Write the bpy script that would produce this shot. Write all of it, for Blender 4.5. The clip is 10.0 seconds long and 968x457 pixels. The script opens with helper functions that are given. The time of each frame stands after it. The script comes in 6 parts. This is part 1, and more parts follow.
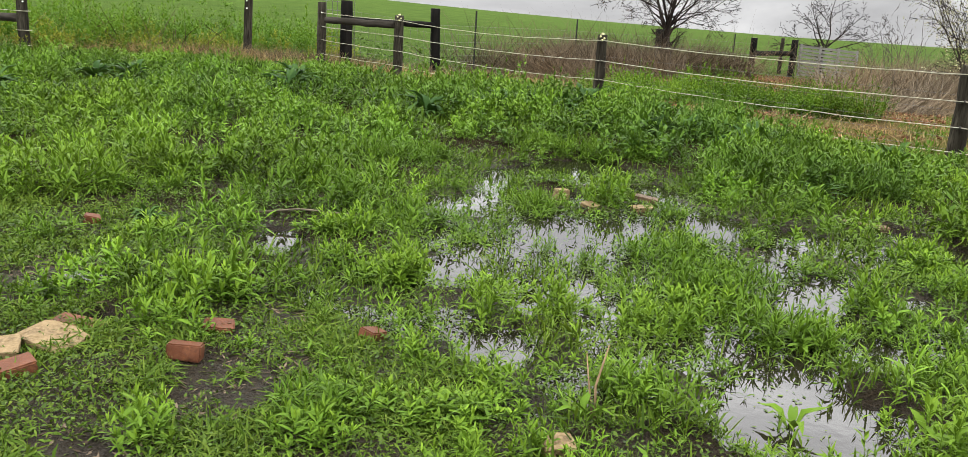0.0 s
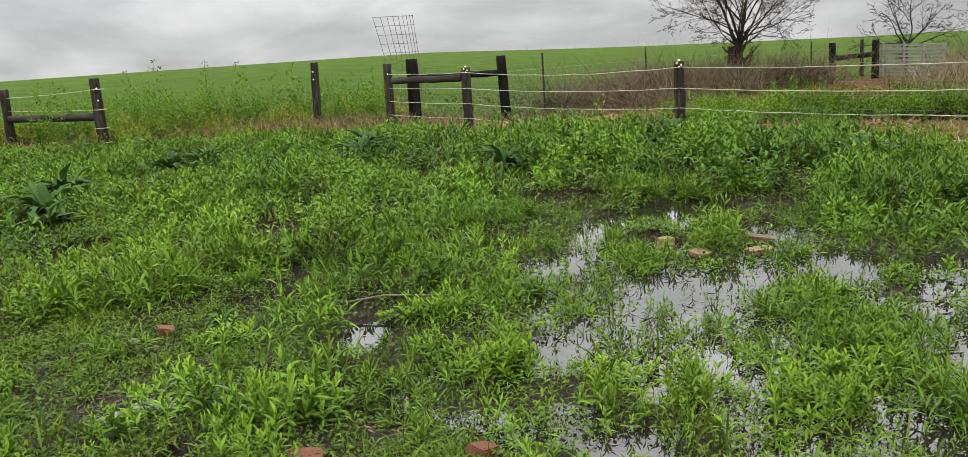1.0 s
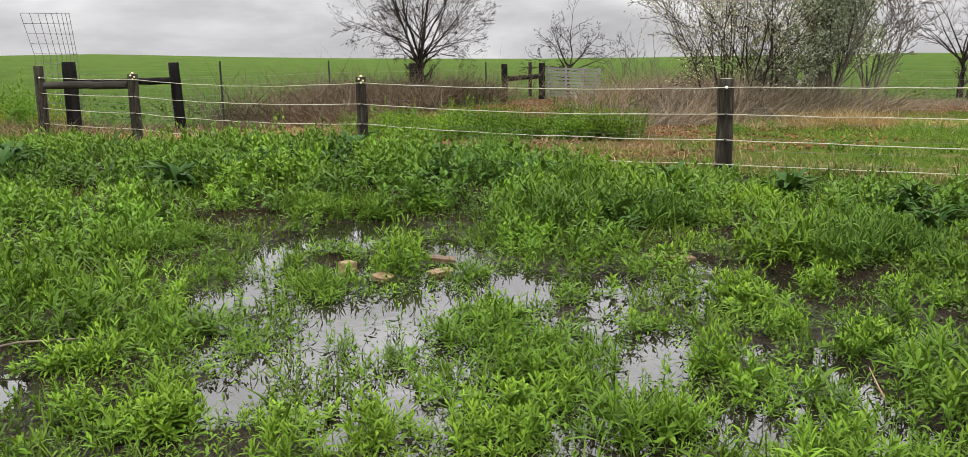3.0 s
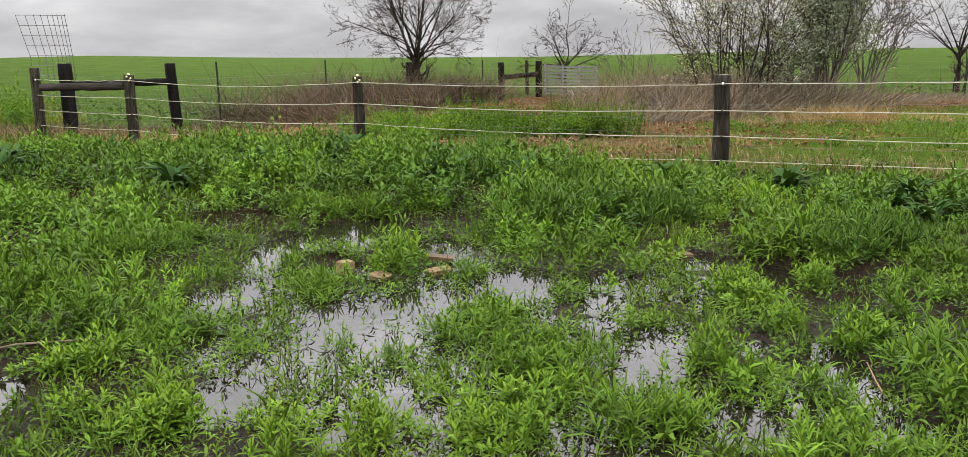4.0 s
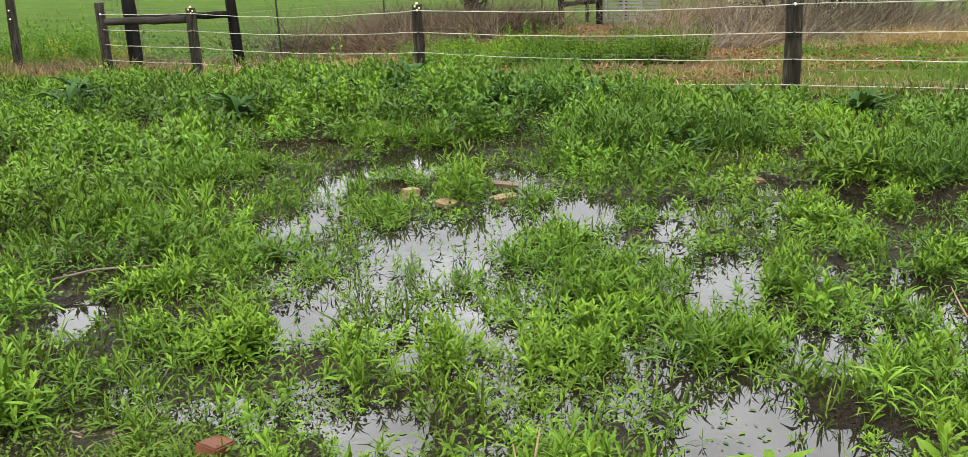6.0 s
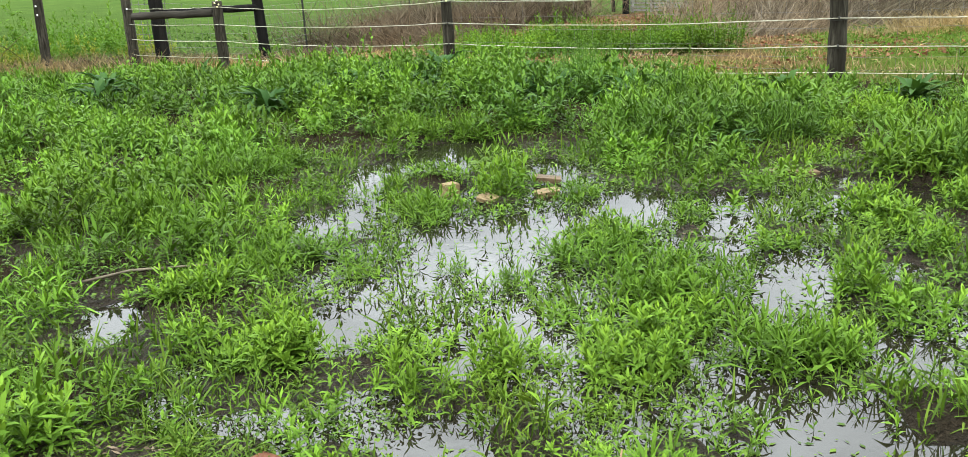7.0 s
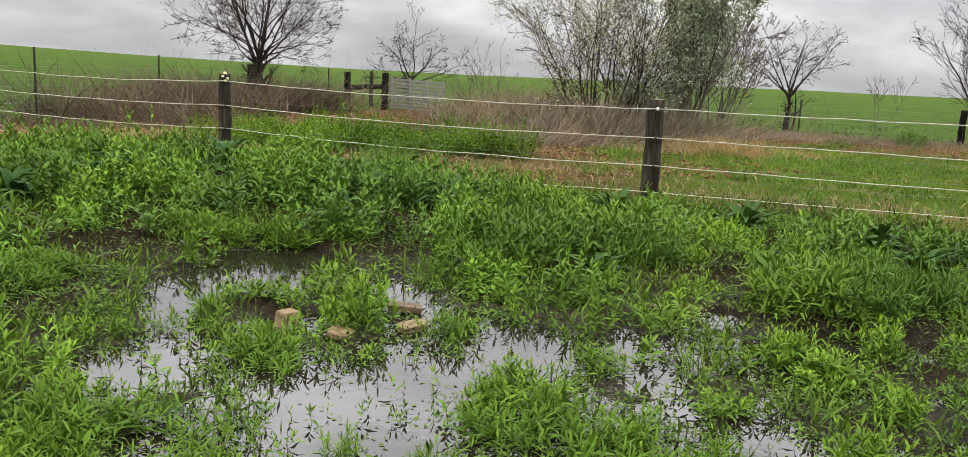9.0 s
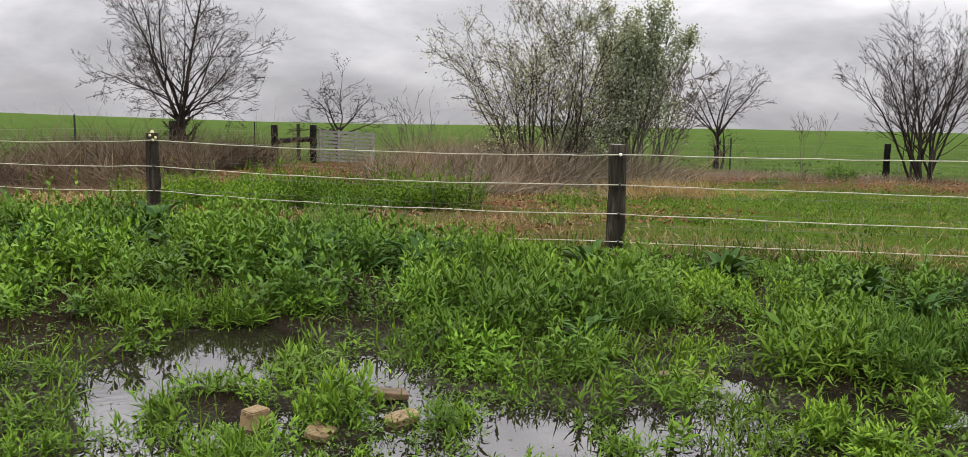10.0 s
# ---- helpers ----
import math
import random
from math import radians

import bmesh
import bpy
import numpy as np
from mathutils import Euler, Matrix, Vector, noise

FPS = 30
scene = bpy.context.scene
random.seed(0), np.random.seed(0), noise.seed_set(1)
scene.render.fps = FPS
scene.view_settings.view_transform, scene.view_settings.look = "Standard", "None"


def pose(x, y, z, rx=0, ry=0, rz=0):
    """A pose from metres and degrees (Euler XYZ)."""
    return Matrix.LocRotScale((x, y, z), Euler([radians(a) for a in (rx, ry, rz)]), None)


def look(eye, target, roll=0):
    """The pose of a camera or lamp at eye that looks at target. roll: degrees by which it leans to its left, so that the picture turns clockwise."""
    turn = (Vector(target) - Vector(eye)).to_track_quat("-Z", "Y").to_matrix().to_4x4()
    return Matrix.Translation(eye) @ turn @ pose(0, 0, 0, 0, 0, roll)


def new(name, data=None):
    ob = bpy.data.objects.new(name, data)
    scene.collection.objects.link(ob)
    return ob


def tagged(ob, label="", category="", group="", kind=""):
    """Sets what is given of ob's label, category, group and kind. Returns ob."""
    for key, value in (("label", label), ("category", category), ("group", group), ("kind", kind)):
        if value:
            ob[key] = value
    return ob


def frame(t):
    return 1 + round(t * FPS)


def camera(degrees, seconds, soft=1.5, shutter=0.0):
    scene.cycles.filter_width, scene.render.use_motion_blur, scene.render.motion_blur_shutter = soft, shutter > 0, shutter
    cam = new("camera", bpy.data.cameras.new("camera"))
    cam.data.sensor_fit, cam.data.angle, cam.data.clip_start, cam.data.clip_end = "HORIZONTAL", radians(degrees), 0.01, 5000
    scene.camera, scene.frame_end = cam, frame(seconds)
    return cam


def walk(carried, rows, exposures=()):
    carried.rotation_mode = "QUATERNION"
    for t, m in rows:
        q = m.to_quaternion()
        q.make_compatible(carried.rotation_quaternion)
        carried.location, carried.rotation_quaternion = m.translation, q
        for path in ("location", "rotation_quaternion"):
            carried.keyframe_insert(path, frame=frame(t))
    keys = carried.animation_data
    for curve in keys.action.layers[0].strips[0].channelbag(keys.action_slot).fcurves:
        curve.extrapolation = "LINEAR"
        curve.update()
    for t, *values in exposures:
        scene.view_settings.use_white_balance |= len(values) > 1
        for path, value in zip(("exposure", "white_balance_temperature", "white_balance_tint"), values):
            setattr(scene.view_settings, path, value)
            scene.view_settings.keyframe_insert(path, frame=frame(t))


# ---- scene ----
METRES, EYE, TILT, LEAN, TURN = 3.606, 1.5, 0.0, 0.0, 0.0
cam = camera(56.3, 10.0, soft=0.75)
ROWS = [
    (0.0, 0.0, 0.0, 0.0, 0.84, -13.78, -3.42),
    (0.5, -0.0223, 0.0823, 0.0203, 6.07, -11.1, -0.61),
    (1.0, -0.029, 0.1729, 0.0122, 4.64, -11.17, 3.77),
    (1.5, -0.0149, 0.239, 0.0101, 2.87, -11.47, 2.29),
    (1.7, -0.0120, 0.246, 0.0102, -2.6, -11.8, 1.6),
    (2.0, -0.0073, 0.2537, 0.0105, -12.8, -12.32, 0.8),
    (2.5, -0.0066, 0.2587, 0.0207, -14.58, -11.8, 0.75),
    (2.7, -0.0064, 0.2580, 0.0205, -14.65, -11.25, 0.85),
    (4.0, -0.005, 0.2556, 0.0198, -14.98, -11.36, 1.42),
    (4.5, -0.0045, 0.2557, 0.0155, -14.74, -11.67, 1.46),
    (5.0, -0.0083, 0.2534, 0.0147, -14.01, -11.94, 1.43),
    (5.5, -0.011, 0.253, 0.0108, -13.4, -13.0, 1.7),
    (5.7, -0.0125, 0.256, 0.0095, -12.4, -14.6, 2.0),
    (6.8, -0.036, 0.325, -0.0022, -10.5, -16.1, 3.2),
    (7.0, -0.0411, 0.3399, -0.0026, -10.16, -15.93, 3.27),
    (7.2, -0.0490, 0.362, -0.0020, -10.3, -15.0, 3.2),
    (7.5, -0.0648, 0.3998, -0.0008, -11.74, -9.95, 2.75),
    (8.0, -0.123, 0.4867, -0.0098, -21.26, -9.62, -1.5),
    (8.5, -0.1534, 0.6164, -0.0188, -23.16, -10.32, -1.5),
    (9.0, -0.1637, 0.711, -0.0107, -26.19, -10.28, -2.69),
    (9.5, -0.1801, 0.829, -0.0101, -28.21, -7.19, -1.39),
    (10.0, -0.1666, 0.9069, -0.0094, -31.14, -7.18, -0.94),
]
walk(cam, [(t, pose(0, 0, EYE, TILT, LEAN, TURN) @ pose(METRES * x, METRES * y, METRES * z, 90 + pitch, roll, yaw)) for t, x, y, z, yaw, pitch, roll in ROWS],
     exposures=[(0.0, 0.08, 6500, 10), (0.5, 0.06, 6500, 10), (1.0, -0.15, 6500, 9), (1.5, -0.17, 6500, 9), (2.0, 0.06, 6500, 12), (2.5, 0.04, 6500, 12), (4.0, -0.12, 6500, 12), (4.5, -0.05, 6500, 11), (5.0, 0.1, 6500, 11), (5.5, 0.05, 6450, 11), (5.7, 0.1, 6450, 10), (6.8, 0.42, 6200, 4), (7.2, 0.45, 6150, 2), (7.5, 0.25, 6150, 3), (8.0, -0.32, 6400, 9), (8.5, -0.34, 6400, 10), (9.0, -0.12, 6450, 12), (9.5, -0.3, 6450, 13), (10.0, -0.32, 6450, 14)])


# ---- sky and light: a thick, layered overcast ----
def node(tree, kind, **sets):
    n = tree.nodes.new(kind)
    for key, value in sets.items():
        n.inputs[key.replace("_", " ")].default_value = value
    return n


def ramp(tree, fac, stops):
    n = tree.nodes.new("ShaderNodeValToRGB")
    while len(n.color_ramp.elements) < len(stops):
        n.color_ramp.elements.new(0.5)
    for e, (at, col) in zip(n.color_ramp.elements, stops):
        e.position, e.color = at, (*col, 1) if len(col) == 3 else col
    tree.links.new(fac, n.inputs[0])
    return n.outputs[0]


SUN_EL, SUN_AZ = 58.0, 215.0
world = bpy.data.worlds.new("overcast")
scene.world = world
world.use_nodes = True
wt = world.node_tree
wt.nodes.clear()
coord = wt.nodes.new("ShaderNodeTexCoord")
stretch = wt.nodes.new("ShaderNodeMapping")
stretch.inputs["Scale"].default_value = (1.0, 1.0, 3.0)
stretch.inputs["Location"].default_value = (0.35, 0.1, 0.2)
wt.links.new(coord.outputs["Generated"], stretch.inputs["Vector"])
cloud = node(wt, "ShaderNodeTexNoise", Scale=4.2, Detail=6.0, Roughness=0.55, Distortion=0.3)
wt.links.new(stretch.outputs[0], cloud.inputs["Vector"])
grey = ramp(wt, cloud.outputs["Fac"], [(0.34, (0.50, 0.50, 0.515)), (0.46, (0.63, 0.63, 0.64)), (0.55, (0.75, 0.75, 0.76)), (0.66, (0.92, 0.92, 0.92))])
split = wt.nodes.new("ShaderNodeSeparateXYZ")
wt.links.new(coord.outputs["Generated"], split.inputs[0])
rise = ramp(wt, split.outputs["Z"], [(at, (v, v, v)) for at, v in ((0.03, 0.172), (0.10, 0.235), (0.20, 0.42), (0.34, 0.60), (0.6, 0.82), (0.95, 1.0))])
zenith = wt.nodes.new("ShaderNodeMath")
zenith.operation = "MULTIPLY"
zenith.inputs[1].default_value = 5.6
wt.links.new(rise, zenith.inputs[0])
bright = wt.nodes.new("ShaderNodeVectorMath")
bright.operation = "SCALE"
wt.links.new(grey, bright.inputs[0])
wt.links.new(zenith.outputs[0], bright.inputs["Scale"])
blue = wt.nodes.new("ShaderNodeTexSky")
blue.sky_type, blue.sun_disc = "NISHITA", False
blue.sun_elevation, blue.sun_rotation = radians(SUN_EL), radians(SUN_AZ)
dim = wt.nodes.new("ShaderNodeVectorMath")
dim.operation = "SCALE"
dim.inputs["Scale"].default_value = 0.07
wt.links.new(blue.outputs[0], dim.inputs[0])
cover = wt.nodes.new("ShaderNodeMix")
cover.data_type = "RGBA"
cover.inputs["Factor"].default_value = 0.94
wt.links.new(dim.outputs[0], cover.inputs[6])
wt.links.new(bright.outputs[0], cover.inputs[7])
back = node(wt, "ShaderNodeBackground", Strength=1.0)
wt.links.new(cover.outputs[2], back.inputs["Color"])
wout = wt.nodes.new("ShaderNodeOutputWorld")
wt.links.new(back.outputs[0], wout.inputs[0])

sun = new("sun", bpy.data.lights.new("sun", "SUN"))
sun.data.energy, sun.data.angle, sun.data.color = 1.2, radians(22), (1.0, 0.97, 0.92)
saz, sel = radians(SUN_AZ), radians(SUN_EL)
sun.matrix_world = look((10 * math.sin(saz) * math.cos(sel), 10 * math.cos(saz) * math.cos(sel), 10 * math.sin(sel)), (0, 0, 0))


# ---- materials ----
def material(name):
    m = bpy.data.materials.new(name)
    m.use_nodes = True
    t = m.node_tree
    t.nodes.clear()
    out = t.nodes.new("ShaderNodeOutputMaterial")
    return m, t, out


def noise_at(t, scale, detail=4.0, rough=0.55, source="Object", stretch_by=None):
    c = t.nodes.new("ShaderNodeTexCoord")
    n = node(t, "ShaderNodeTexNoise", Scale=scale, Detail=detail, Roughness=rough)
    if source == "World":
        g = t.nodes.new("ShaderNodeNewGeometry")
        v = g.outputs["Position"]
    else:
        v = c.outputs[source]
    if stretch_by:
        mp = t.nodes.new("ShaderNodeMapping")
        mp.inputs["Scale"].default_value = stretch_by
        t.links.new(v, mp.inputs["Vector"])
        v = mp.outputs[0]
    t.links.new(v, n.inputs["Vector"])
    return n.outputs["Fac"]


def mixed(t, fac, a, b, mode="MIX"):
    n = t.nodes.new("ShaderNodeMix")
    n.data_type, n.blend_type = "RGBA", mode
    for sock, v in ((n.inputs["Factor"], fac), (n.inputs[6], a), (n.inputs[7], b)):
        if isinstance(v, bpy.types.NodeSocket):
            t.links.new(v, sock)
        elif isinstance(v, tuple):
            sock.default_value = (*v, 1)
        else:
            sock.default_value = v
    return n.outputs[2]


def surface(name, colours, scale=6.0, rough=0.7, bump=0.3, bump_scale=40.0, source="Object", stretch_by=None, fine=None, metallic=0.0, rough_var=0.15, depth=0.01, shine=0.15):
    """Two scales of colour noise, relief and uneven gloss."""
    m, t, out = material(name)
    p = t.nodes.new("ShaderNodeBsdfPrincipled")
    n1 = noise_at(t, scale, 5, 0.6, source, stretch_by)
    k = len(colours) - 1
    col = ramp(t, n1, [(0.3 + 0.4 * i / max(k, 1), c) for i, c in enumerate(colours)])
    n2 = noise_at(t, bump_scale, 4, 0.6, source, stretch_by)
    if fine:
        col = mixed(t, ramp(t, n2, [(0.4, (0, 0, 0)), (0.65, (1, 1, 1))]), col, fine)
    t.links.new(col, p.inputs["Base Color"])
    r = t.nodes.new("ShaderNodeMapRange")
    r.inputs["To Min"].default_value, r.inputs["To Max"].default_value = max(0.02, rough - rough_var), min(1, rough + rough_var)
    t.links.new(n1, r.inputs["Value"])
    t.links.new(r.outputs[0], p.inputs["Roughness"])
    p.inputs["Metallic"].default_value = metallic
    p.inputs["Specular IOR Level"].default_value = shine
    b = node(t, "ShaderNodeBump", Strength=bump, Distance=depth)
    t.links.new(n2, b.inputs["Height"])
    t.links.new(b.outputs[0], p.inputs["Normal"])
    t.links.new(p.outputs[0], out.inputs[0])
    return m


def foliage(name, dark, mid, light, young=None, rough=0.45, translucent=0.14, patch=0.35, gloss=0.13):
    """Leaves: each leaf its own tone, broad patches over the ground, paler young tips, some light through the blade."""
    m, t, out = material(name)
    g = t.nodes.new("ShaderNodeNewGeometry")
    col = ramp(t, g.outputs["Random Per Island"], [(0.0, dark), (0.5, mid), (1.0, light)])
    n = noise_at(t, patch, 3, 0.6, "World")
    broad = mixed(t, 1.0, col, ramp(t, n, [(0.3, (0.72, 0.78, 0.75)), (0.5, (1, 1, 1)), (0.7, (1.28, 1.14, 0.95))]), "MULTIPLY")
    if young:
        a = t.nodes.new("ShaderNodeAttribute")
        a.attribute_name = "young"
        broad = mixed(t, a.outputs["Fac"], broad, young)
    kin = t.nodes.new("ShaderNodeAttribute")
    kin.attribute_name = "tone"
    lift = node(t, "ShaderNodeMath")
    lift.inputs[1].default_value = 1.0
    t.links.new(kin.outputs["Fac"], lift.inputs[0])
    own = t.nodes.new("ShaderNodeVectorMath")
    own.operation = "SCALE"
    t.links.new(broad, own.inputs[0])
    t.links.new(lift.outputs[0], own.inputs["Scale"])
    broad = own.outputs[0]
    p = node(t, "ShaderNodeBsdfPrincipled", Roughness=rough)
    p.inputs["Specular IOR Level"].default_value = gloss
    t.links.new(broad, p.inputs["Base Color"])
    tr = t.nodes.new("ShaderNodeBsdfTranslucent")
    t.links.new(mixed(t, 1.0, broad, (1.25, 1.2, 0.5), "MULTIPLY"), tr.inputs["Color"])
    mix = t.nodes.new("ShaderNodeMixShader")
    mix.inputs[0].default_value = translucent
    t.links.new(p.outputs[0], mix.inputs[1])
    t.links.new(tr.outputs[0], mix.inputs[2])
    t.links.new(mix.outputs[0], out.inputs[0])
    return m


def ground_material():
    """Wet mud in the paddock, leaf litter and straw along the fences, turf and young crop beyond; the shares come from where each grows."""
    m, t, out = material("ground")
    p = t.nodes.new("ShaderNodeBsdfPrincipled")
    n_big, n_mid, n_fine = noise_at(t, 1.3, 5, 0.6, "World"), noise_at(t, 9.0, 5, 0.65, "World"), noise_at(t, 70.0, 4, 0.6, "World")
    mud = mixed(t, n_mid, (0.012, 0.009, 0.005), (0.040, 0.030, 0.018))
    mud = mixed(t, ramp(t, n_fine, [(0.5, (0, 0, 0)), (0.75, (0.6, 0.6, 0.6))]), mud, (0.070, 0.054, 0.035))
    litter = mixed(t, n_mid, (0.055, 0.027, 0.016), (0.125, 0.066, 0.036))
    litter = mixed(t, ramp(t, n_fine, [(0.45, (0, 0, 0)), (0.6, (1, 1, 1))]), litter, (0.165, 0.115, 0.058))
    turf = mixed(t, n_mid, (0.050, 0.088, 0.012), (0.095, 0.142, 0.022))
    turf = mixed(t, ramp(t, n_big, [(0.52, (0, 0, 0)), (0.7, (0.7, 0.7, 0.7))]), turf, (0.17, 0.13, 0.055))
    n_field = noise_at(t, 0.12, 5, 0.6, "World", (1.0, 1.0, 1.0))
    n_rows = noise_at(t, 1.1, 4, 0.7, "World")
    n_tuft = noise_at(t, 0.55, 5, 0.65, "World")
    crop = mixed(t, n_field, (0.040, 0.074, 0.018), (0.084, 0.126, 0.032))
    crop = mixed(t, ramp(t, n_tuft, [(0.42, (0, 0, 0)), (0.62, (0.75, 0.75, 0.75))]), crop, (0.098, 0.150, 0.034))
    crop = mixed(t, ramp(t, n_rows, [(0.4, (0, 0, 0)), (0.7, (0.55, 0.55, 0.55))]), crop, (0.034, 0.058, 0.014))
    col = mud
    for name, c in (("litter", litter), ("turf", turf), ("crop", crop)):
        a = t.nodes.new("ShaderNodeAttribute")
        a.attribute_name = name
        col = mixed(t, a.outputs["Fac"], col, c)
    t.links.new(col, p.inputs["Base Color"])
    wet = t.nodes.new("ShaderNodeAttribute")
    wet.attribute_name = "wet"
    r = t.nodes.new("ShaderNodeMapRange")
    r.inputs["To Min"].default_value, r.inputs["To Max"].default_value = 0.95, 0.5
    t.links.new(wet.outputs["Fac"], r.inputs["Value"])
    t.links.new(r.outputs[0], p.inputs["Roughness"])
    sp = t.nodes.new("ShaderNodeMath")
    sp.operation = "MULTIPLY"
    sp.inputs[1].default_value = 0.14
    t.links.new(wet.outputs["Fac"], sp.inputs[0])
    t.links.new(sp.outputs[0], p.inputs["Specular IOR Level"])
    clods = node(t, "ShaderNodeBump", Strength=1.0, Distance=0.06)
    t.links.new(noise_at(t, 17.0, 4, 0.7, "World"), clods.inputs["Height"])
    b = node(t, "ShaderNodeBump", Strength=1.0, Distance=0.03)
    t.links.new(n_fine, b.inputs["Height"])
    t.links.new(clods.outputs[0], b.inputs["Normal"])
    t.links.new(b.outputs[0], p.inputs["Normal"])
    t.links.new(p.outputs[0], out.inputs[0])
    return m


def water_material():
    m, t, out = material("silty_water")
    p = node(t, "ShaderNodeBsdfPrincipled", Roughness=0.02, IOR=1.4)
    n = noise_at(t, 1.6, 4, 0.6, "World")
    t.links.new(mixed(t, n, (0.008, 0.0065, 0.004), (0.019, 0.016, 0.0115)), p.inputs["Base Color"])
    p.inputs["Specular IOR Level"].default_value = 1.0
    b = node(t, "ShaderNodeBump", Strength=0.05, Distance=0.01)
    t.links.new(noise_at(t, 14.0, 2, 0.5, "World"), b.inputs["Height"])
    t.links.new(b.outputs[0], p.inputs["Normal"])
    t.links.new(p.outputs[0], out.inputs[0])
    return m


M_GROUND, M_WATER = ground_material(), water_material()
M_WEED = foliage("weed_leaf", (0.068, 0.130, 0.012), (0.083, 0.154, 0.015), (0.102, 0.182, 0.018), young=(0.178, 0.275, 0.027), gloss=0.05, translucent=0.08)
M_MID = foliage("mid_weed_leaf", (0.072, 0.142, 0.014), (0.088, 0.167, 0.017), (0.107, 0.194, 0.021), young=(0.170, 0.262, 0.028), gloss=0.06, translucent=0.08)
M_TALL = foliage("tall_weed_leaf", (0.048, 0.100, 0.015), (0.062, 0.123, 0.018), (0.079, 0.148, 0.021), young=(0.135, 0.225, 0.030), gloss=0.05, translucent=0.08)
M_GRASS = foliage("grass_blade", (0.030, 0.058, 0.007), (0.066, 0.116, 0.012), (0.115, 0.178, 0.022), rough=0.45, gloss=0.08)
M_COVER = foliage("ground_cover_leaf", (0.026, 0.050, 0.006), (0.050, 0.090, 0.009), (0.084, 0.136, 0.013), translucent=0.06)
M_DOCK = foliage("dock_leaf", (0.026, 0.060, 0.014), (0.040, 0.086, 0.020), (0.062, 0.116, 0.028), rough=0.5, translucent=0.12, gloss=0.04)
M_TURF = foliage("turf_blade", (0.052, 0.096, 0.012), (0.078, 0.130, 0.017), (0.120, 0.168, 0.027), gloss=0.03, translucent=0.08)
M_CROP = foliage("crop_blade", (0.030, 0.064, 0.012), (0.068, 0.116, 0.025), (0.120, 0.180, 0.042), patch=0.1, gloss=0.03)
M_EDGE = foliage("field_edge_leaf", (0.062, 0.130, 0.016), (0.086, 0.170, 0.022), (0.112, 0.205, 0.030), young=(0.14, 0.235, 0.036), gloss=0.03, translucent=0.3)
M_YELLOW = foliage("yellowing_leaf", (0.105, 0.135, 0.018), (0.150, 0.180, 0.025), (0.205, 0.225, 0.038), young=(0.30, 0.32, 0.06), gloss=0.03, translucent=0.28)
M_STRAW = foliage("dead_straw", (0.14, 0.095, 0.046), (0.265, 0.195, 0.100), (0.42, 0.33, 0.18), rough=0.8, translucent=0.12, gloss=0.03)
M_BRUSH = foliage("dead_stalk", (0.050, 0.036, 0.025), (0.105, 0.079, 0.054), (0.20, 0.156, 0.108), rough=0.85, translucent=0.05, gloss=0.03)
M_BRUSH_PALE = foliage("pale_dead_stalk", (0.085, 0.065, 0.046), (0.155, 0.123, 0.087), (0.27, 0.22, 0.158), rough=0.85, translucent=0.05, gloss=0.03)
M_LITTER = foliage("fallen_leaf", (0.085, 0.036, 0.022), (0.165, 0.078, 0.044), (0.26, 0.150, 0.088), rough=0.75, translucent=0.1, gloss=0.03)
M_NETTLE = foliage("nettle_leaf", (0.058, 0.122, 0.012), (0.080, 0.155, 0.014), (0.106, 0.186, 0.017), young=(0.17, 0.26, 0.022), gloss=0.03, translucent=0.08)
M_SILVER = foliage("silvery_leaf", (0.14, 0.165, 0.11), (0.25, 0.28, 0.195), (0.52, 0.54, 0.44), translucent=0.28, gloss=0.05)
M_BUD = foliage("budding_leaf", (0.11, 0.115, 0.075), (0.27, 0.28, 0.19), (0.58, 0.58, 0.47), translucent=0.3, gloss=0.03)
M_DRYBUD = foliage("dark_bud", (0.05, 0.035, 0.03), (0.09, 0.07, 0.05), (0.14, 0.11, 0.07), translucent=0.05, gloss=0.03)
M_BARK = surface("dark_bark", [(0.014, 0.011, 0.009), (0.028, 0.022, 0.018), (0.052, 0.042, 0.035)], 5, 0.95, 0.7, 30, stretch_by=(1, 1, 0.3), shine=0.04)
M_BARK_GREY = surface("grey_bark", [(0.045, 0.036, 0.030), (0.08, 0.067, 0.056), (0.13, 0.112, 0.095)], 6, 0.9, 0.6, 30, stretch_by=(1, 1, 0.3))
M_POST = surface("weathered_post", [(0.015, 0.0135, 0.0095), (0.036, 0.032, 0.0235), (0.082, 0.074, 0.056)], 7, 0.95, 0.9, 38, stretch_by=(1, 1, 0.12), fine=(0.016, 0.0135, 0.010), shine=0.04)
M_POST_DARK = surface("creosoted_post", [(0.005, 0.005, 0.0045), (0.010, 0.0095, 0.0085), (0.022, 0.020, 0.017)], 7, 0.9, 0.7, 38, stretch_by=(1, 1, 0.12), shine=0.04)
M_CUT = surface("weathered_end_grain", [(0.16, 0.145, 0.12), (0.30, 0.275, 0.235)], 14, 0.9, 0.5, 60)
M_RAIL = surface("weathered_rail", [(0.016, 0.014, 0.011), (0.034, 0.030, 0.024), (0.07, 0.063, 0.052)], 7, 0.95, 0.7, 38, stretch_by=(0.12, 0.12, 1), shine=0.04)
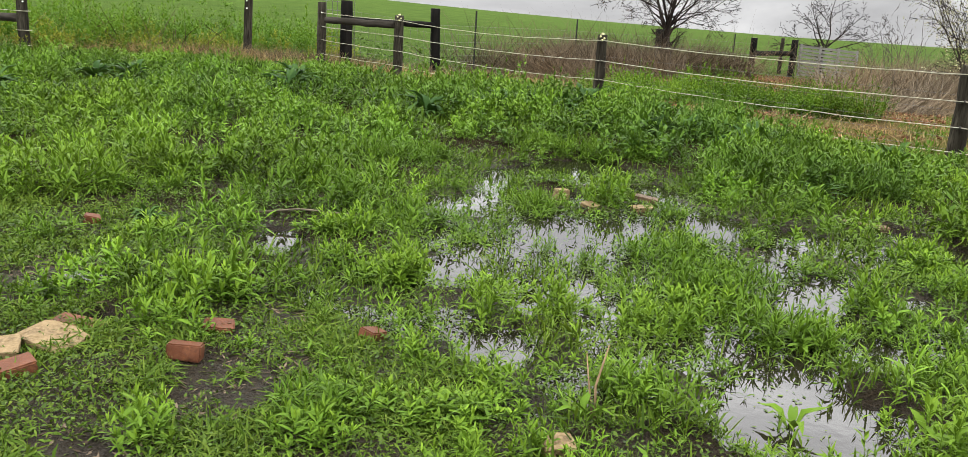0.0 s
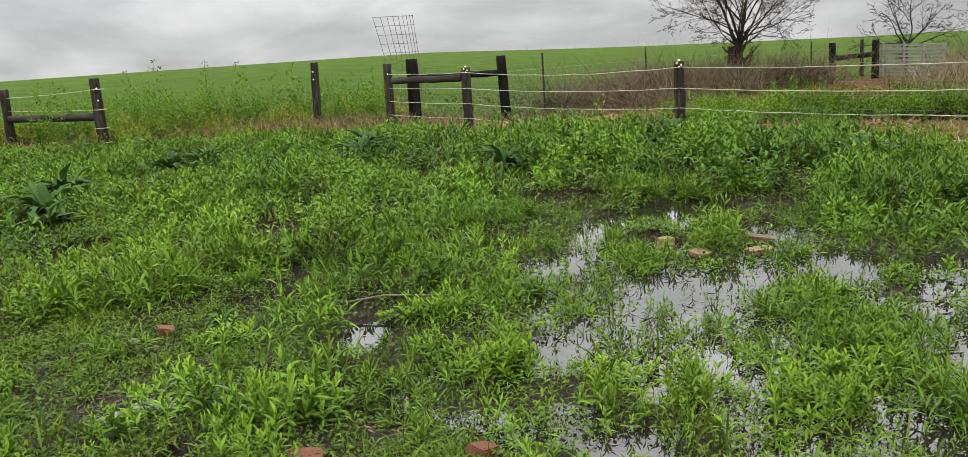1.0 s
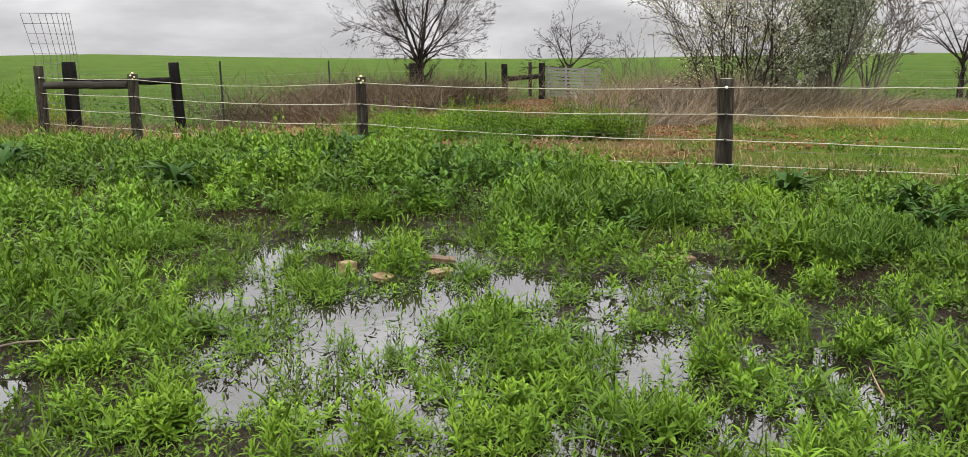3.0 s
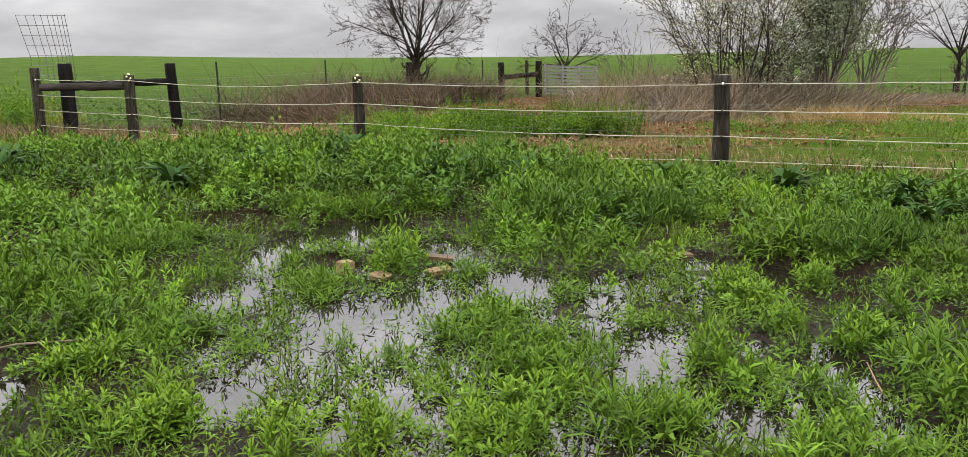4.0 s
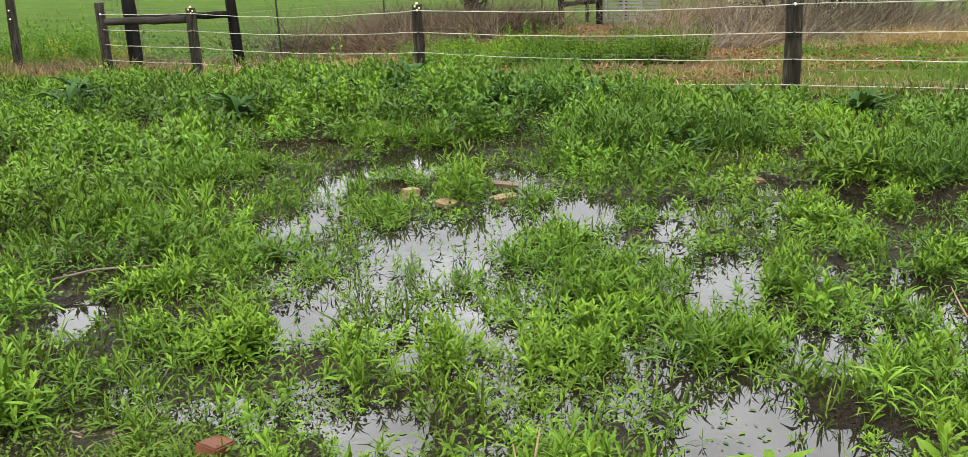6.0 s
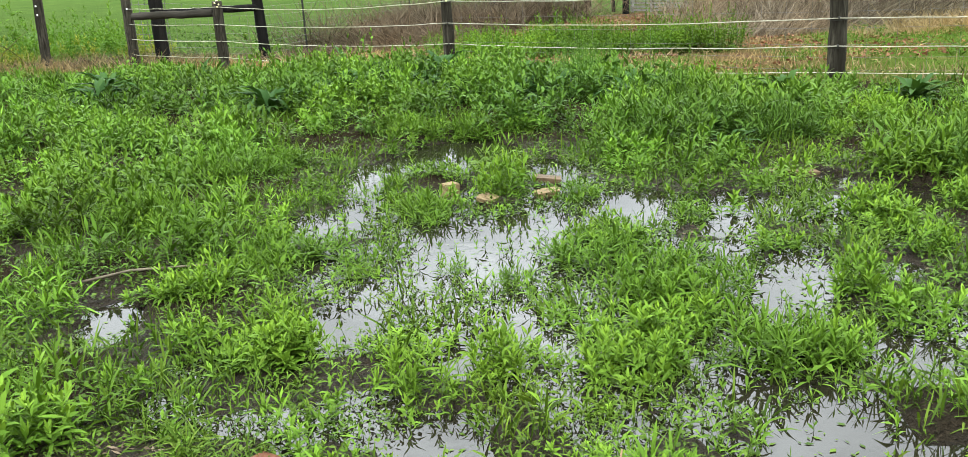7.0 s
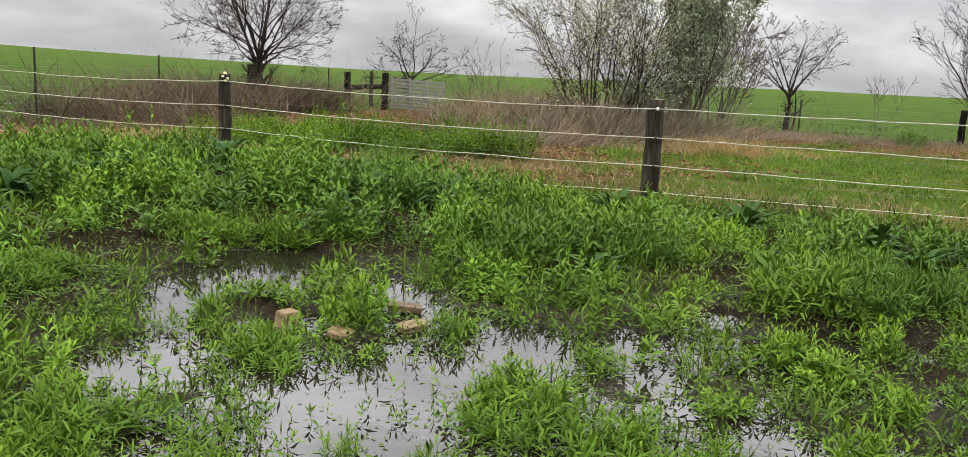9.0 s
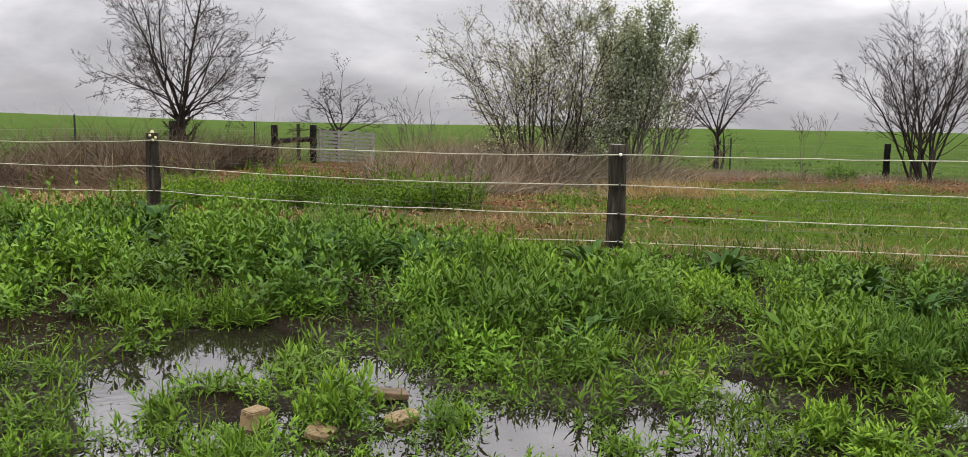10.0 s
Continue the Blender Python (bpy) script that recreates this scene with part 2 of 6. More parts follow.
M_SLAT = surface("grey_board", [(0.11, 0.106, 0.10), (0.185, 0.18, 0.17), (0.27, 0.263, 0.25)], 5, 0.85, 0.5, 40, stretch_by=(0.15, 1, 1))
M_ROPE = surface("white_fence_rope", [(0.33, 0.31, 0.22), (0.42, 0.40, 0.30), (0.50, 0.48, 0.39)], 20, 0.7, 0.3, 200)
M_WIRE = surface("galvanised_wire", [(0.10, 0.095, 0.09), (0.18, 0.17, 0.165)], 30, 0.5, 0.1, 100, metallic=0.6)
M_TPOST = surface("painted_steel_post", [(0.020, 0.022, 0.020), (0.045, 0.042, 0.036)], 12, 0.6, 0.3, 60, metallic=0.2)
M_INSUL = surface("yellowed_plastic", [(0.50, 0.46, 0.20), (0.64, 0.60, 0.36)], 25, 0.4, 0.1, 80, shine=0.4)
M_INSUL_W = surface("white_plastic", [(0.66, 0.65, 0.60), (0.80, 0.79, 0.75)], 25, 0.4, 0.1, 80)
M_BRICK = surface("wet_red_brick", [(0.055, 0.019, 0.009), (0.115, 0.040, 0.018), (0.20, 0.082, 0.040)], 14, 0.55, 0.6, 90, fine=(0.11, 0.044, 0.024), depth=0.004)
M_STONE = surface("sandstone_slab", [(0.070, 0.047, 0.022), (0.155, 0.108, 0.052), (0.26, 0.19, 0.098)], 9, 0.7, 0.8, 60, fine=(0.25, 0.18, 0.095), depth=0.006)
M_STONE_BROWN = surface("brown_stone_slab", [(0.035, 0.023, 0.012), (0.085, 0.056, 0.030), (0.17, 0.115, 0.064)], 9, 0.6, 0.8, 60, fine=(0.12, 0.082, 0.048), depth=0.006)
M_STICK = surface("pale_dead_stick", [(0.19, 0.12, 0.07), (0.32, 0.22, 0.13)], 12, 0.8, 0.4, 60)
M_LOG = surface("rotting_branch", [(0.055, 0.045, 0.032), (0.12, 0.10, 0.07), (0.2, 0.17, 0.12)], 9, 0.85, 0.7, 50)


# ---- numbers on the ground: noise, puddles, heights ----
rng = np.random.default_rng(7)
TABLE = np.random.default_rng(3).random((256, 256))


def value_noise(x, y, size):
    u, v = np.asarray(x, float) / size + 1000.0, np.asarray(y, float) / size + 1000.0
    i, j = np.floor(u).astype(int), np.floor(v).astype(int)
    a, b = u - i, v - j
    a, b = a * a * (3 - 2 * a), b * b * (3 - 2 * b)
    g = lambda p, q: TABLE[p % 256, q % 256]
    return (g(i, j) * (1 - a) + g(i + 1, j) * a) * (1 - b) + (g(i, j + 1) * (1 - a) + g(i + 1, j + 1) * a) * b


def fbm(x, y, size, octaves=3):
    out, amp, tot = 0.0, 1.0, 0.0
    for k in range(octaves):
        out, tot, amp = out + amp * value_noise(x + 17.3 * k, y - 9.1 * k, size / 2 ** k), tot + amp, amp * 0.5
    return out / tot


def smooth(a, b, v):
    s = np.clip((v - a) / (b - a), 0, 1)
    return s * s * (3 - 2 * s)


# open water: place, half width across and half length along the way out from the start of the walk
POOLS_FAR = [(0.70, 8.60, 0.28, 0.55), (0.98, 8.95, 0.42, 0.42), (0.35, 8.38, 0.20, 0.32), (0.10, 7.98, 0.18, 0.46), (-0.02, 6.92, 0.25, 0.38), (-0.30, 6.76, 0.24, 0.30), (0.50, 6.38, 0.26, 0.36), (0.85, 6.26, 0.26, 0.28),
             (1.12, 6.25, 0.19, 0.27), (1.65, 6.55, 0.29, 0.38), (0.45, 5.75, 0.16, 0.26), (0.68, 5.60, 0.23, 0.26), (1.88, 5.60, 0.14, 0.12), (2.04, 6.05, 0.11, 0.20), (2.29, 6.42, 0.12, 0.26), (1.53, 7.91, 0.12, 0.20),
             (1.29, 7.75, 0.09, 0.25), (-1.90, 9.20, 0.20, 0.24), (3.42, 6.15, 0.20, 0.28), (4.63, 7.82, 0.14, 0.27), (3.66, 5.83, 0.15, 0.15), (3.05, 6.67, 0.14, 0.14), (-2.95, 9.75, 0.20, 0.22), (-2.62, 9.45, 0.13, 0.18)]
POOLS_NEAR = [(1.97, 5.05, 0.12, 0.32), (1.69, 4.63, 0.10, 0.19), (1.90, 4.80, 0.13, 0.15), (1.90, 4.05, 0.17, 0.17), (2.15, 4.09, 0.10, 0.17), (2.63, 4.41, 0.09, 0.32), (2.51, 3.78, 0.17, 0.17), (1.17, 4.05, 0.11, 0.14),
              (-0.25, 4.99, 0.15, 0.13), (0.23, 4.73, 0.12, 0.22), (0.60, 4.76, 0.12, 0.22), (-1.22, 5.56, 0.10, 0.17), (-0.16, 5.79, 0.11, 0.16), (0.32, 5.56, 0.11, 0.18), (-0.14, 5.10, 0.14, 0.14), (0.08, 3.90, 0.18, 0.21),
              (1.32, 3.65, 0.20, 0.36), (1.31, 3.22, 0.33, 0.30), (-3.23, 7.49, 0.09, 0.23), (-1.29, 5.32, 0.12, 0.17), (2.39, 4.90, 0.07, 0.11), (-2.12, 4.50, 0.17, 0.11), (-1.76, 3.98, 0.10, 0.07), (3.20, 4.65, 0.12, 0.24), (0.66, 7.24, 0.22, 0.26)]
BARE = [(1.90, 5.92, 0.18, 0.14), (2.39, 5.81, 0.14, 0.11), (2.96, 4.97, 0.13, 0.22), (2.47, 5.03, 0.11, 0.17), (3.32, 5.86, 0.13, 0.18), (-2.18, 4.55, 0.26, 0.18), (-1.68, 3.98, 0.18, 0.13), (-3.60, 5.50, 0.16, 0.14),
        (-1.11, 3.25, 0.12, 0.24), (-0.83, 3.18, 0.14, 0.20), (-0.86, 4.05, 0.12, 0.18), (-1.31, 2.70, 0.16, 0.10), (-0.75, 3.44, 0.10, 0.08), (-1.49, 3.74, 0.08, 0.14)]


def patches(x, y, ovals):
    """1 in the middle of an oval, 0 at its edge, below 0 outside, with wavering edges."""
    wx, wy = x + 0.30 * (fbm(x, y, 0.35, 3) - 0.5), y + 0.42 * (fbm(x + 40, y, 0.4, 3) - 0.5)
    best = np.full(np.shape(x), -9.0)
    for cx, cy, rx, ry in ovals:
        a = math.atan2(cx, cy)
        u, v = (wx - cx) * math.cos(a) - (wy - cy) * math.sin(a), (wx - cx) * math.sin(a) + (wy - cy) * math.cos(a)
        best = np.maximum(best, 1 - np.sqrt((u / rx) ** 2 + (v / ry) ** 2) / 0.9)
    return best


def pools(x, y):
    return patches(x, y, POOLS_FAR + POOLS_NEAR)


def trodden(x, y):
    """1 on the short, trampled ground about the bricks, 0 elsewhere."""
    e = np.minimum(np.hypot((x + 1.25) / 1.25, (y - 3.25) / 1.15), np.hypot((x + 2.95) / 1.35, (y - 5.1) / 0.95))
    return 1 - smooth(0.7, 1.25, e + 0.6 * (fbm(x, y + 33, 0.5, 2) - 0.5))


def marsh(x, y):
    """1 in the flooded middle of the paddock, 0 on firmer ground."""
    return np.clip(1.25 - np.sqrt(((x - 1.05) / 2.25) ** 2 + ((y - 5.6) / 2.9) ** 2), 0, 1)


# the rope fence's line, from the far corner of the paddock to its near end
FENCE = [(-24.0, 29.5), (-13.35, 21.45), (-9.33, 18.2), (-5.43, 20.12), (-3.78, 20.02), (-1.97, 18.75), (1.77, 15.35), (5.47, 10.61), (10.0, 6.55), (14.4, 2.6)]
WIRE_LINE = [(-3.32, 20.5), (-1.4, 22.0), (-0.53, 23.8), (2.47, 28.5), (8.52, 33.1), (9.39, 33.7), (11.35, 35.2)]
WIRE_RIGHT = [(13.9, 35.1), (19.0, 28.5), (25.0, 21.1), (31.0, 14.0)]


def beyond(x, y, line):
    """How far past a line (broken at its points) a place lies; negative on the camera's side."""
    best, side = np.full(np.shape(x), 1e9), np.zeros(np.shape(x))
    for (ax, ay), (bx, by) in zip(line, line[1:]):
        dx, dy = bx - ax, by - ay
        s = np.clip(((x - ax) * dx + (y - ay) * dy) / (dx * dx + dy * dy), 0, 1)
        d = np.hypot(x - ax - s * dx, y - ay - s * dy)
        cross = dx * (y - ay) - dy * (x - ax)
        side = np.where(d < best, np.sign(cross), side)
        best = np.minimum(best, d)
    return best * side


OUTER = [(-80.0, 60.0), (-24.0, 29.5), (-13.35, 21.45), (-9.33, 18.4), (-5.43, 20.3), (-3.4, 20.6), (-1.4, 22.1), (-0.5, 24.0), (2.5, 28.7), (8.5, 33.3), (11.3, 35.3), (13.9, 35.1), (19.0, 28.5), (25.0, 21.1), (32.0, 12.5), (80.0, -40.0)]


def height(x, y):
    x, y = np.asarray(x, float), np.asarray(y, float)
    r = np.hypot(x, y)
    near = 1 - smooth(14, 24, r)
    m = marsh(x, y)
    land = 0.050 - 0.082 * m + 0.05 * smooth(8, 14, r)
    bumps = (fbm(x, y, 0.7, 3) - 0.5) * 0.11 + (fbm(x + 5, y, 0.2, 2) - 0.5) * 0.06
    z = land + bumps * (0.4 + 0.6 * near)
    z = z + (0.022 + 0.3 * (z - 0.04) - z) * trodden(x, y)
    b = patches(x, y, BARE)
    z = z + (0.012 + 0.25 * (z - 0.03) - z) * smooth(-0.35, 0.15, b)
    p = pools(x, y)
    z = z + (-0.07 - z) * smooth(-0.55, 0.0, p)
    # past the fence the ground falls a little towards the field; the field climbs to a low crest, lower towards the east, then away
    az = np.degrees(np.arctan2(x, y))
    z = z - (0.32 * smooth(14, 24, r) + 0.2 * smooth(26, 36, r)) * smooth(-12, -3, az)
    el = np.interp(az, [-60, -20, -8, 0, 6, 18, 60], [0.0, 0.08, 0.08, -0.22, -0.40, -0.66, -0.58])
    crest = 1.5 + 200 * np.tan(np.radians(el))
    far = crest * smooth(22, 200, r) * np.where(r > 200, 1.0, 1.0) - np.maximum(r - 200, 0) * 0.035
    return z * (1 - smooth(38, 90, r)) + far * smooth(30, 80, r) + (fbm(x, y, 24, 3) - 0.5) * 0.25 * smooth(35, 90, r) * (1 - smooth(110, 170, r))


def mesh_of(name, verts, quads=None, tris=None, smooth_shade=True, **values):
    """A mesh from arrays; values are shares kept at each point."""
    me = bpy.data.meshes.new(name)
    nq, nt = (0 if quads is None else len(quads)), (0 if tris is None else len(tris))
    loops = np.concatenate([np.asarray(a, np.int32).ravel() for a in (quads, tris) if a is not None and len(a)])
    me.vertices.add(len(verts))
    me.vertices.foreach_set("co", np.asarray(verts, np.float32).ravel())
    me.loops.add(len(loops))
    me.loops.foreach_set("vertex_index", loops)
    me.polygons.add(nq + nt)
    starts = np.concatenate([np.arange(nq) * 4, nq * 4 + np.arange(nt) * 3]).astype(np.int32)
    me.polygons.foreach_set("loop_start", starts)
    me.polygons.foreach_set("use_smooth", np.full(nq + nt, smooth_shade))
    for key, v in values.items():
        me.attributes.new(key, "FLOAT", "POINT").data.foreach_set("value", np.asarray(v, np.float32).ravel())
    me.update(calc_edges=True)
    return me


def thing(name, mesh, mat, label, category, group="", kind="", m=None):
    ob = new(name, mesh)
    if mat:
        mesh.materials.append(mat)
    if m is not None:
        ob.matrix_world = m
    return tagged(ob, label, category, group, kind)


def part(name, mesh, mat, parent, label="", m=None):
    """One mesh as a part under a thing or a part, placed in its parent's space."""
    if isinstance(mesh, bmesh.types.BMesh):
        me = bpy.data.meshes.new(name)
        mesh.to_mesh(me)
        mesh.free()
        mesh = me
    ob = new(name, mesh)
    if mat and not mesh.materials:
        mesh.materials.append(mat)
    ob.parent = parent
    if m is not None:
        ob.matrix_basis = m
    if label:
        tagged(ob, label)
    return ob


# ---- ground and water ----
def axis(lo, hi, step, reach, grow=1.16):
    mid = list(np.arange(lo, hi + step / 2, step))
    out, d = [], step
    v = hi
    while v < reach:
        d *= grow
        v += d
        out.append(v)
    pre, d, v = [], step, lo
    while v > -reach:
        d *= grow
        v -= d
        pre.append(v)
    return np.array(pre[::-1] + mid + out)


gx, gy = axis(-5.0, 6.0, 0.066, 3000), axis(1.6, 11.0, 0.066, 3000, 1.12)
GX, GY = np.meshgrid(gx, gy)
GZ = height(GX, GY)
idx = np.arange(GX.size).reshape(GX.shape)
quads = np.stack([idx[:-1, :-1], idx[:-1, 1:], idx[1:, 1:], idx[1:, :-1]], -1).reshape(-1, 4)
past_rope, past_wire = beyond(GX, GY, FENCE), beyond(GX, GY, OUTER)
wob = (fbm(GX, GY, 1.6, 3) - 0.5)
ahead = 0.9 * smooth(-7.5, -5.5, GX) * (1 - smooth(-1.5, 1.5, GX))
strip = smooth(-0.4, 0.3, past_rope + ahead + 2.2 * wob) * (1 - smooth(0.2, 2.2, past_wire + 2.5 * wob))
east = smooth(4.5, 8.0, GX - 0.55 * (GY - 12))
share_turf = strip * np.maximum(east * (1 - smooth(-9.0, -6.5, past_wire + 3 * wob)), np.maximum(0.25, 0.75 * (1 - smooth(4.5, 6.5, GX)) * (1 - smooth(2.0, 3.5, past_rope)) * smooth(-3.5, -1.0, GX)) * smooth(0.38, 0.56, fbm(GX, GY, 1.1, 3)))
aside = np.degrees(np.arctan2(GX, GY + 1.5))
aside = np.maximum(np.maximum(smooth(56, 68, aside), 1 - smooth(-46, -34, aside)), 1 - smooth(1.3, 2.3, np.hypot(GX, GY)))
share_turf = np.maximum(share_turf, 0.85 * aside * (1 - smooth(-2.0, -0.5, past_rope)) * smooth(0.30, 0.52, fbm(GX + 9, GY + 2, 0.8, 3)))
ground = thing("ground", mesh_of("ground", np.stack([GX, GY, GZ], -1).reshape(-1, 3), quads,
                                 litter=strip * smooth(-6.6, -5.2, GX), turf=share_turf, crop=smooth(0.2, 2.2, past_wire + 2.5 * wob), wet=(1 - smooth(0.0, 0.07, GZ)) * (1 - smooth(9, 12, np.hypot(GX, GY)))),
               M_GROUND, "wet muddy paddock ground running out to a green field", "ground", kind="structure")
wx, wy = np.arange(-5.4, 6.41, 0.4), np.arange(1.7, 11.91, 0.4)
WX, WY = np.meshgrid(wx, wy)
idx = np.arange(WX.size).reshape(WX.shape)
water = thing("water", mesh_of("water", np.stack([WX, WY, 0 * WX], -1).reshape(-1, 3), np.stack([idx[:-1, :-1], idx[:-1, 1:], idx[1:, 1:], idx[1:, :-1]], -1).reshape(-1, 4)),
              M_WATER, "shallow silty rainwater standing in the paddock", "water", kind="structure")


# ---- plants in bulk ----
def unit(v):
    return v / np.maximum(np.linalg.norm(v, axis=-1, keepdims=True), 1e-9)


LEAF_S = np.array([0.0, 0.33, 0.7, 1.0])
LEAF_W = np.array([0.22, 1.0, 0.72, 0.0])


def leaves(base, way, length, width, droop, twist=0.5, profile=LEAF_W, gen=None, kite=False):
    """Bent, tapered leaf blades, seven points each; kite: four points, for what grows farther off."""
    gen = gen or rng
    n = len(base)
    side = unit(np.cross(way, [0, 0, 1.0]) + gen.normal(0, 0.02, (n, 3)))
    nrm = np.cross(side, way)
    tw = gen.normal(0, twist, (n, 1))
    side = side * np.cos(tw) + nrm * np.sin(tw)
    out = []
    for s, w in ((0.0, 0.0), (0.42, 1.0), (1.0, 0.0)) if kite else zip(LEAF_S, profile):
        mid = base + way * (length * s)[:, None]
        mid[:, 2] -= droop * length * s * s
        if w > 0:
            off = side * (0.5 * width * w)[:, None]
            out += [mid - off, mid + off]
        else:
            out.append(mid)
    v = np.stack(out, 1)
    if kite:
        k = np.arange(n)[:, None] * 4
        return v.reshape(-1, 3), None, np.concatenate([k + np.array([0, 2, 1]), k + np.array([1, 2, 3])])
    k = np.arange(n)[:, None] * 7
    q = np.concatenate([k + np.array([0, 1, 3, 2]), k + np.array([2, 3, 5, 4])])
    return v.reshape(-1, 3), q, k + np.array([4, 5, 6])


def join(batches):
    vs, qs, ts, at = [], [], [], 0
    for v, q, t in batches:
        vs.append(v)
        if q is not None and len(q):
            qs.append(q + at)
        if t is not None and len(t):
            ts.append(t + at)
        at += len(v)
    return np.concatenate(vs), (np.concatenate(qs) if qs else None), (np.concatenate(ts) if ts else None)


def ribbons(a, b, w, gen=None):
    """Thin upright strips from a to b, four points each."""
    gen = gen or rng
    ang = gen.uniform(0, math.tau, len(a))
    side = np.stack([np.cos(ang), np.sin(ang), 0 * ang], -1) * (0.5 * w)[:, None]
    v = np.stack([a - side, a + side, b + 0.6 * side, b - 0.6 * side], 1).reshape(-1, 3)
    return v, np.arange(len(a))[:, None] * 4 + np.arange(4), None


def weed_stems(xy, z, tall, count, leaf, slim, lean=0.18, gen=None, kite=False, tilt=None, tone=None, fresh=None):
    """Leafy stems: long narrow leaves spiral up each, arching over below, gathered into a paler upright tuft at the tip. Returns arrays, the share of young growth and the tone."""
    gen = gen or rng
    n = len(xy)
    foot = np.column_stack([xy, z])
    tilt = gen.normal(0, lean, (n, 2)) if tilt is None else tilt
    axis_ = unit(np.column_stack([tilt, np.ones(n)]))
    sid = np.repeat(np.arange(n), count)
    k = np.concatenate([np.arange(c) for c in count])
    s = (k + 0.5) / np.repeat(count, count)
    turn = k * 2.39996 + np.repeat(gen.uniform(0, 6.3, n), count) + gen.normal(0, 0.25, len(k))
    rise = np.radians(20 + 44 * s ** 1.5 + gen.normal(0, 13, len(k)))
    way = np.stack([np.cos(turn) * np.cos(rise), np.sin(turn) * np.cos(rise), np.sin(rise)], -1)
    way = unit(way + 0.45 * axis_[sid] * s[:, None])
    base = foot[sid] + axis_[sid] * (tall[sid] * (0.06 + 0.78 * (1 - (1 - s) ** 1.35)))[:, None]
    ln = leaf[sid] * (0.62 + 0.55 * np.sin(np.pi * np.clip(s * 0.9 + 0.12, 0, 1))) * gen.uniform(0.75, 1.2, len(k))
    wd = ln * slim[sid] * gen.uniform(0.8, 1.2, len(k))
    lv = leaves(base, way, ln, wd, gen.uniform(0.25, 0.75, len(k)) * (1.15 - 0.75 * s), 0.35, gen=gen, kite=kite)
    st = ribbons(foot, foot + axis_ * tall[:, None] * 0.86, np.clip(tall * 0.016, 0.003, 0.007), gen)
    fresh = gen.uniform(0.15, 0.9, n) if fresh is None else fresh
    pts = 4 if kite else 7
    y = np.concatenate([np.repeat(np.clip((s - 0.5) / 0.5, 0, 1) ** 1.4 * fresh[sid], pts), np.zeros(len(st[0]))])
    tone = np.zeros(n) if tone is None else tone
    return join([lv, st]), y, np.concatenate([np.repeat(tone[sid], pts), np.repeat(tone - 0.25, 4)])


def scatter(x0, x1, y0, y1, per_m2, gen=None):
    gen = gen or rng
    n = int((x1 - x0) * (y1 - y0) * per_m2)
    return gen.uniform(x0, x1, n), gen.uniform(y0, y1, n)


def in_view(x, y, margin=1.0):
    """The wedge of ground that the walk looks over, with some room to spare."""
    a = np.degrees(np.arctan2(x, y + 1.5))
    r = np.hypot(x, y)
    return (a > -36 - margin) & (a < 62) & (r > 1.7)


def stuff(name, arrays, mat, label, category, young=None, tone=None):
    v, q, t = arrays
    extra = {} if young is None else {"young": young}
    if tone is not None:
        extra["tone"] = tone
    return thing(name, mesh_of(name, v, q, t, **extra), mat, label, category, kind="stuff")


def keep(mask, *arrays):
    return [a[mask] for a in arrays]


# dark broad-leaved plants: place and size
DARK = [(1.9, 10.7, 0.9), (0.0, 12.3, 1.0), (2.4, 11.1, 0.9), (1.0, 12.6, 1.0), (1.40, 13.4, 1.1), (0.30, 12.9, 1.1), (0.66, 11.9, 0.9), (1.36, 11.2, 0.9), (2.92, 10.1, 1.0), (3.25, 12.3, 1.0), (2.88, 7.72, 0.85), (3.72, 8.16, 0.8), (5.15, 8.75, 1.05), (5.50, 7.6, 0.95), (5.9, 7.9, 0.9), (0.15, 15.2, 1.1),
        (2.16, 12.0, 1.0), (-0.81, 11.4, 1.1), (-3.02, 14.0, 1.15), (-1.93, 15.2, 1.0), (5.39, 7.08, 0.9), (3.93, 6.5, 0.7), (-5.55, 9.6, 1.2), (-5.2, 9.0, 0.9), (-5.4, 13.7, 1.05), (-5.9, 13.5, 0.95), (-2.96, 13.3, 1.2), (-6.03, 10.8, 1.2), (4.2, 9.4, 0.9), (6.4, 7.2, 1.0), (-3.2, 5.75, 0.45), (-2.2, 5.7, 0.5)]


def dark_spots(x, y, reach):
    best = np.zeros(np.shape(x))
    for cx, cy, size in DARK:
        best = np.maximum(best, np.exp(-((x - cx) ** 2 + (y - cy) ** 2) / (reach * size) ** 2))
    return best


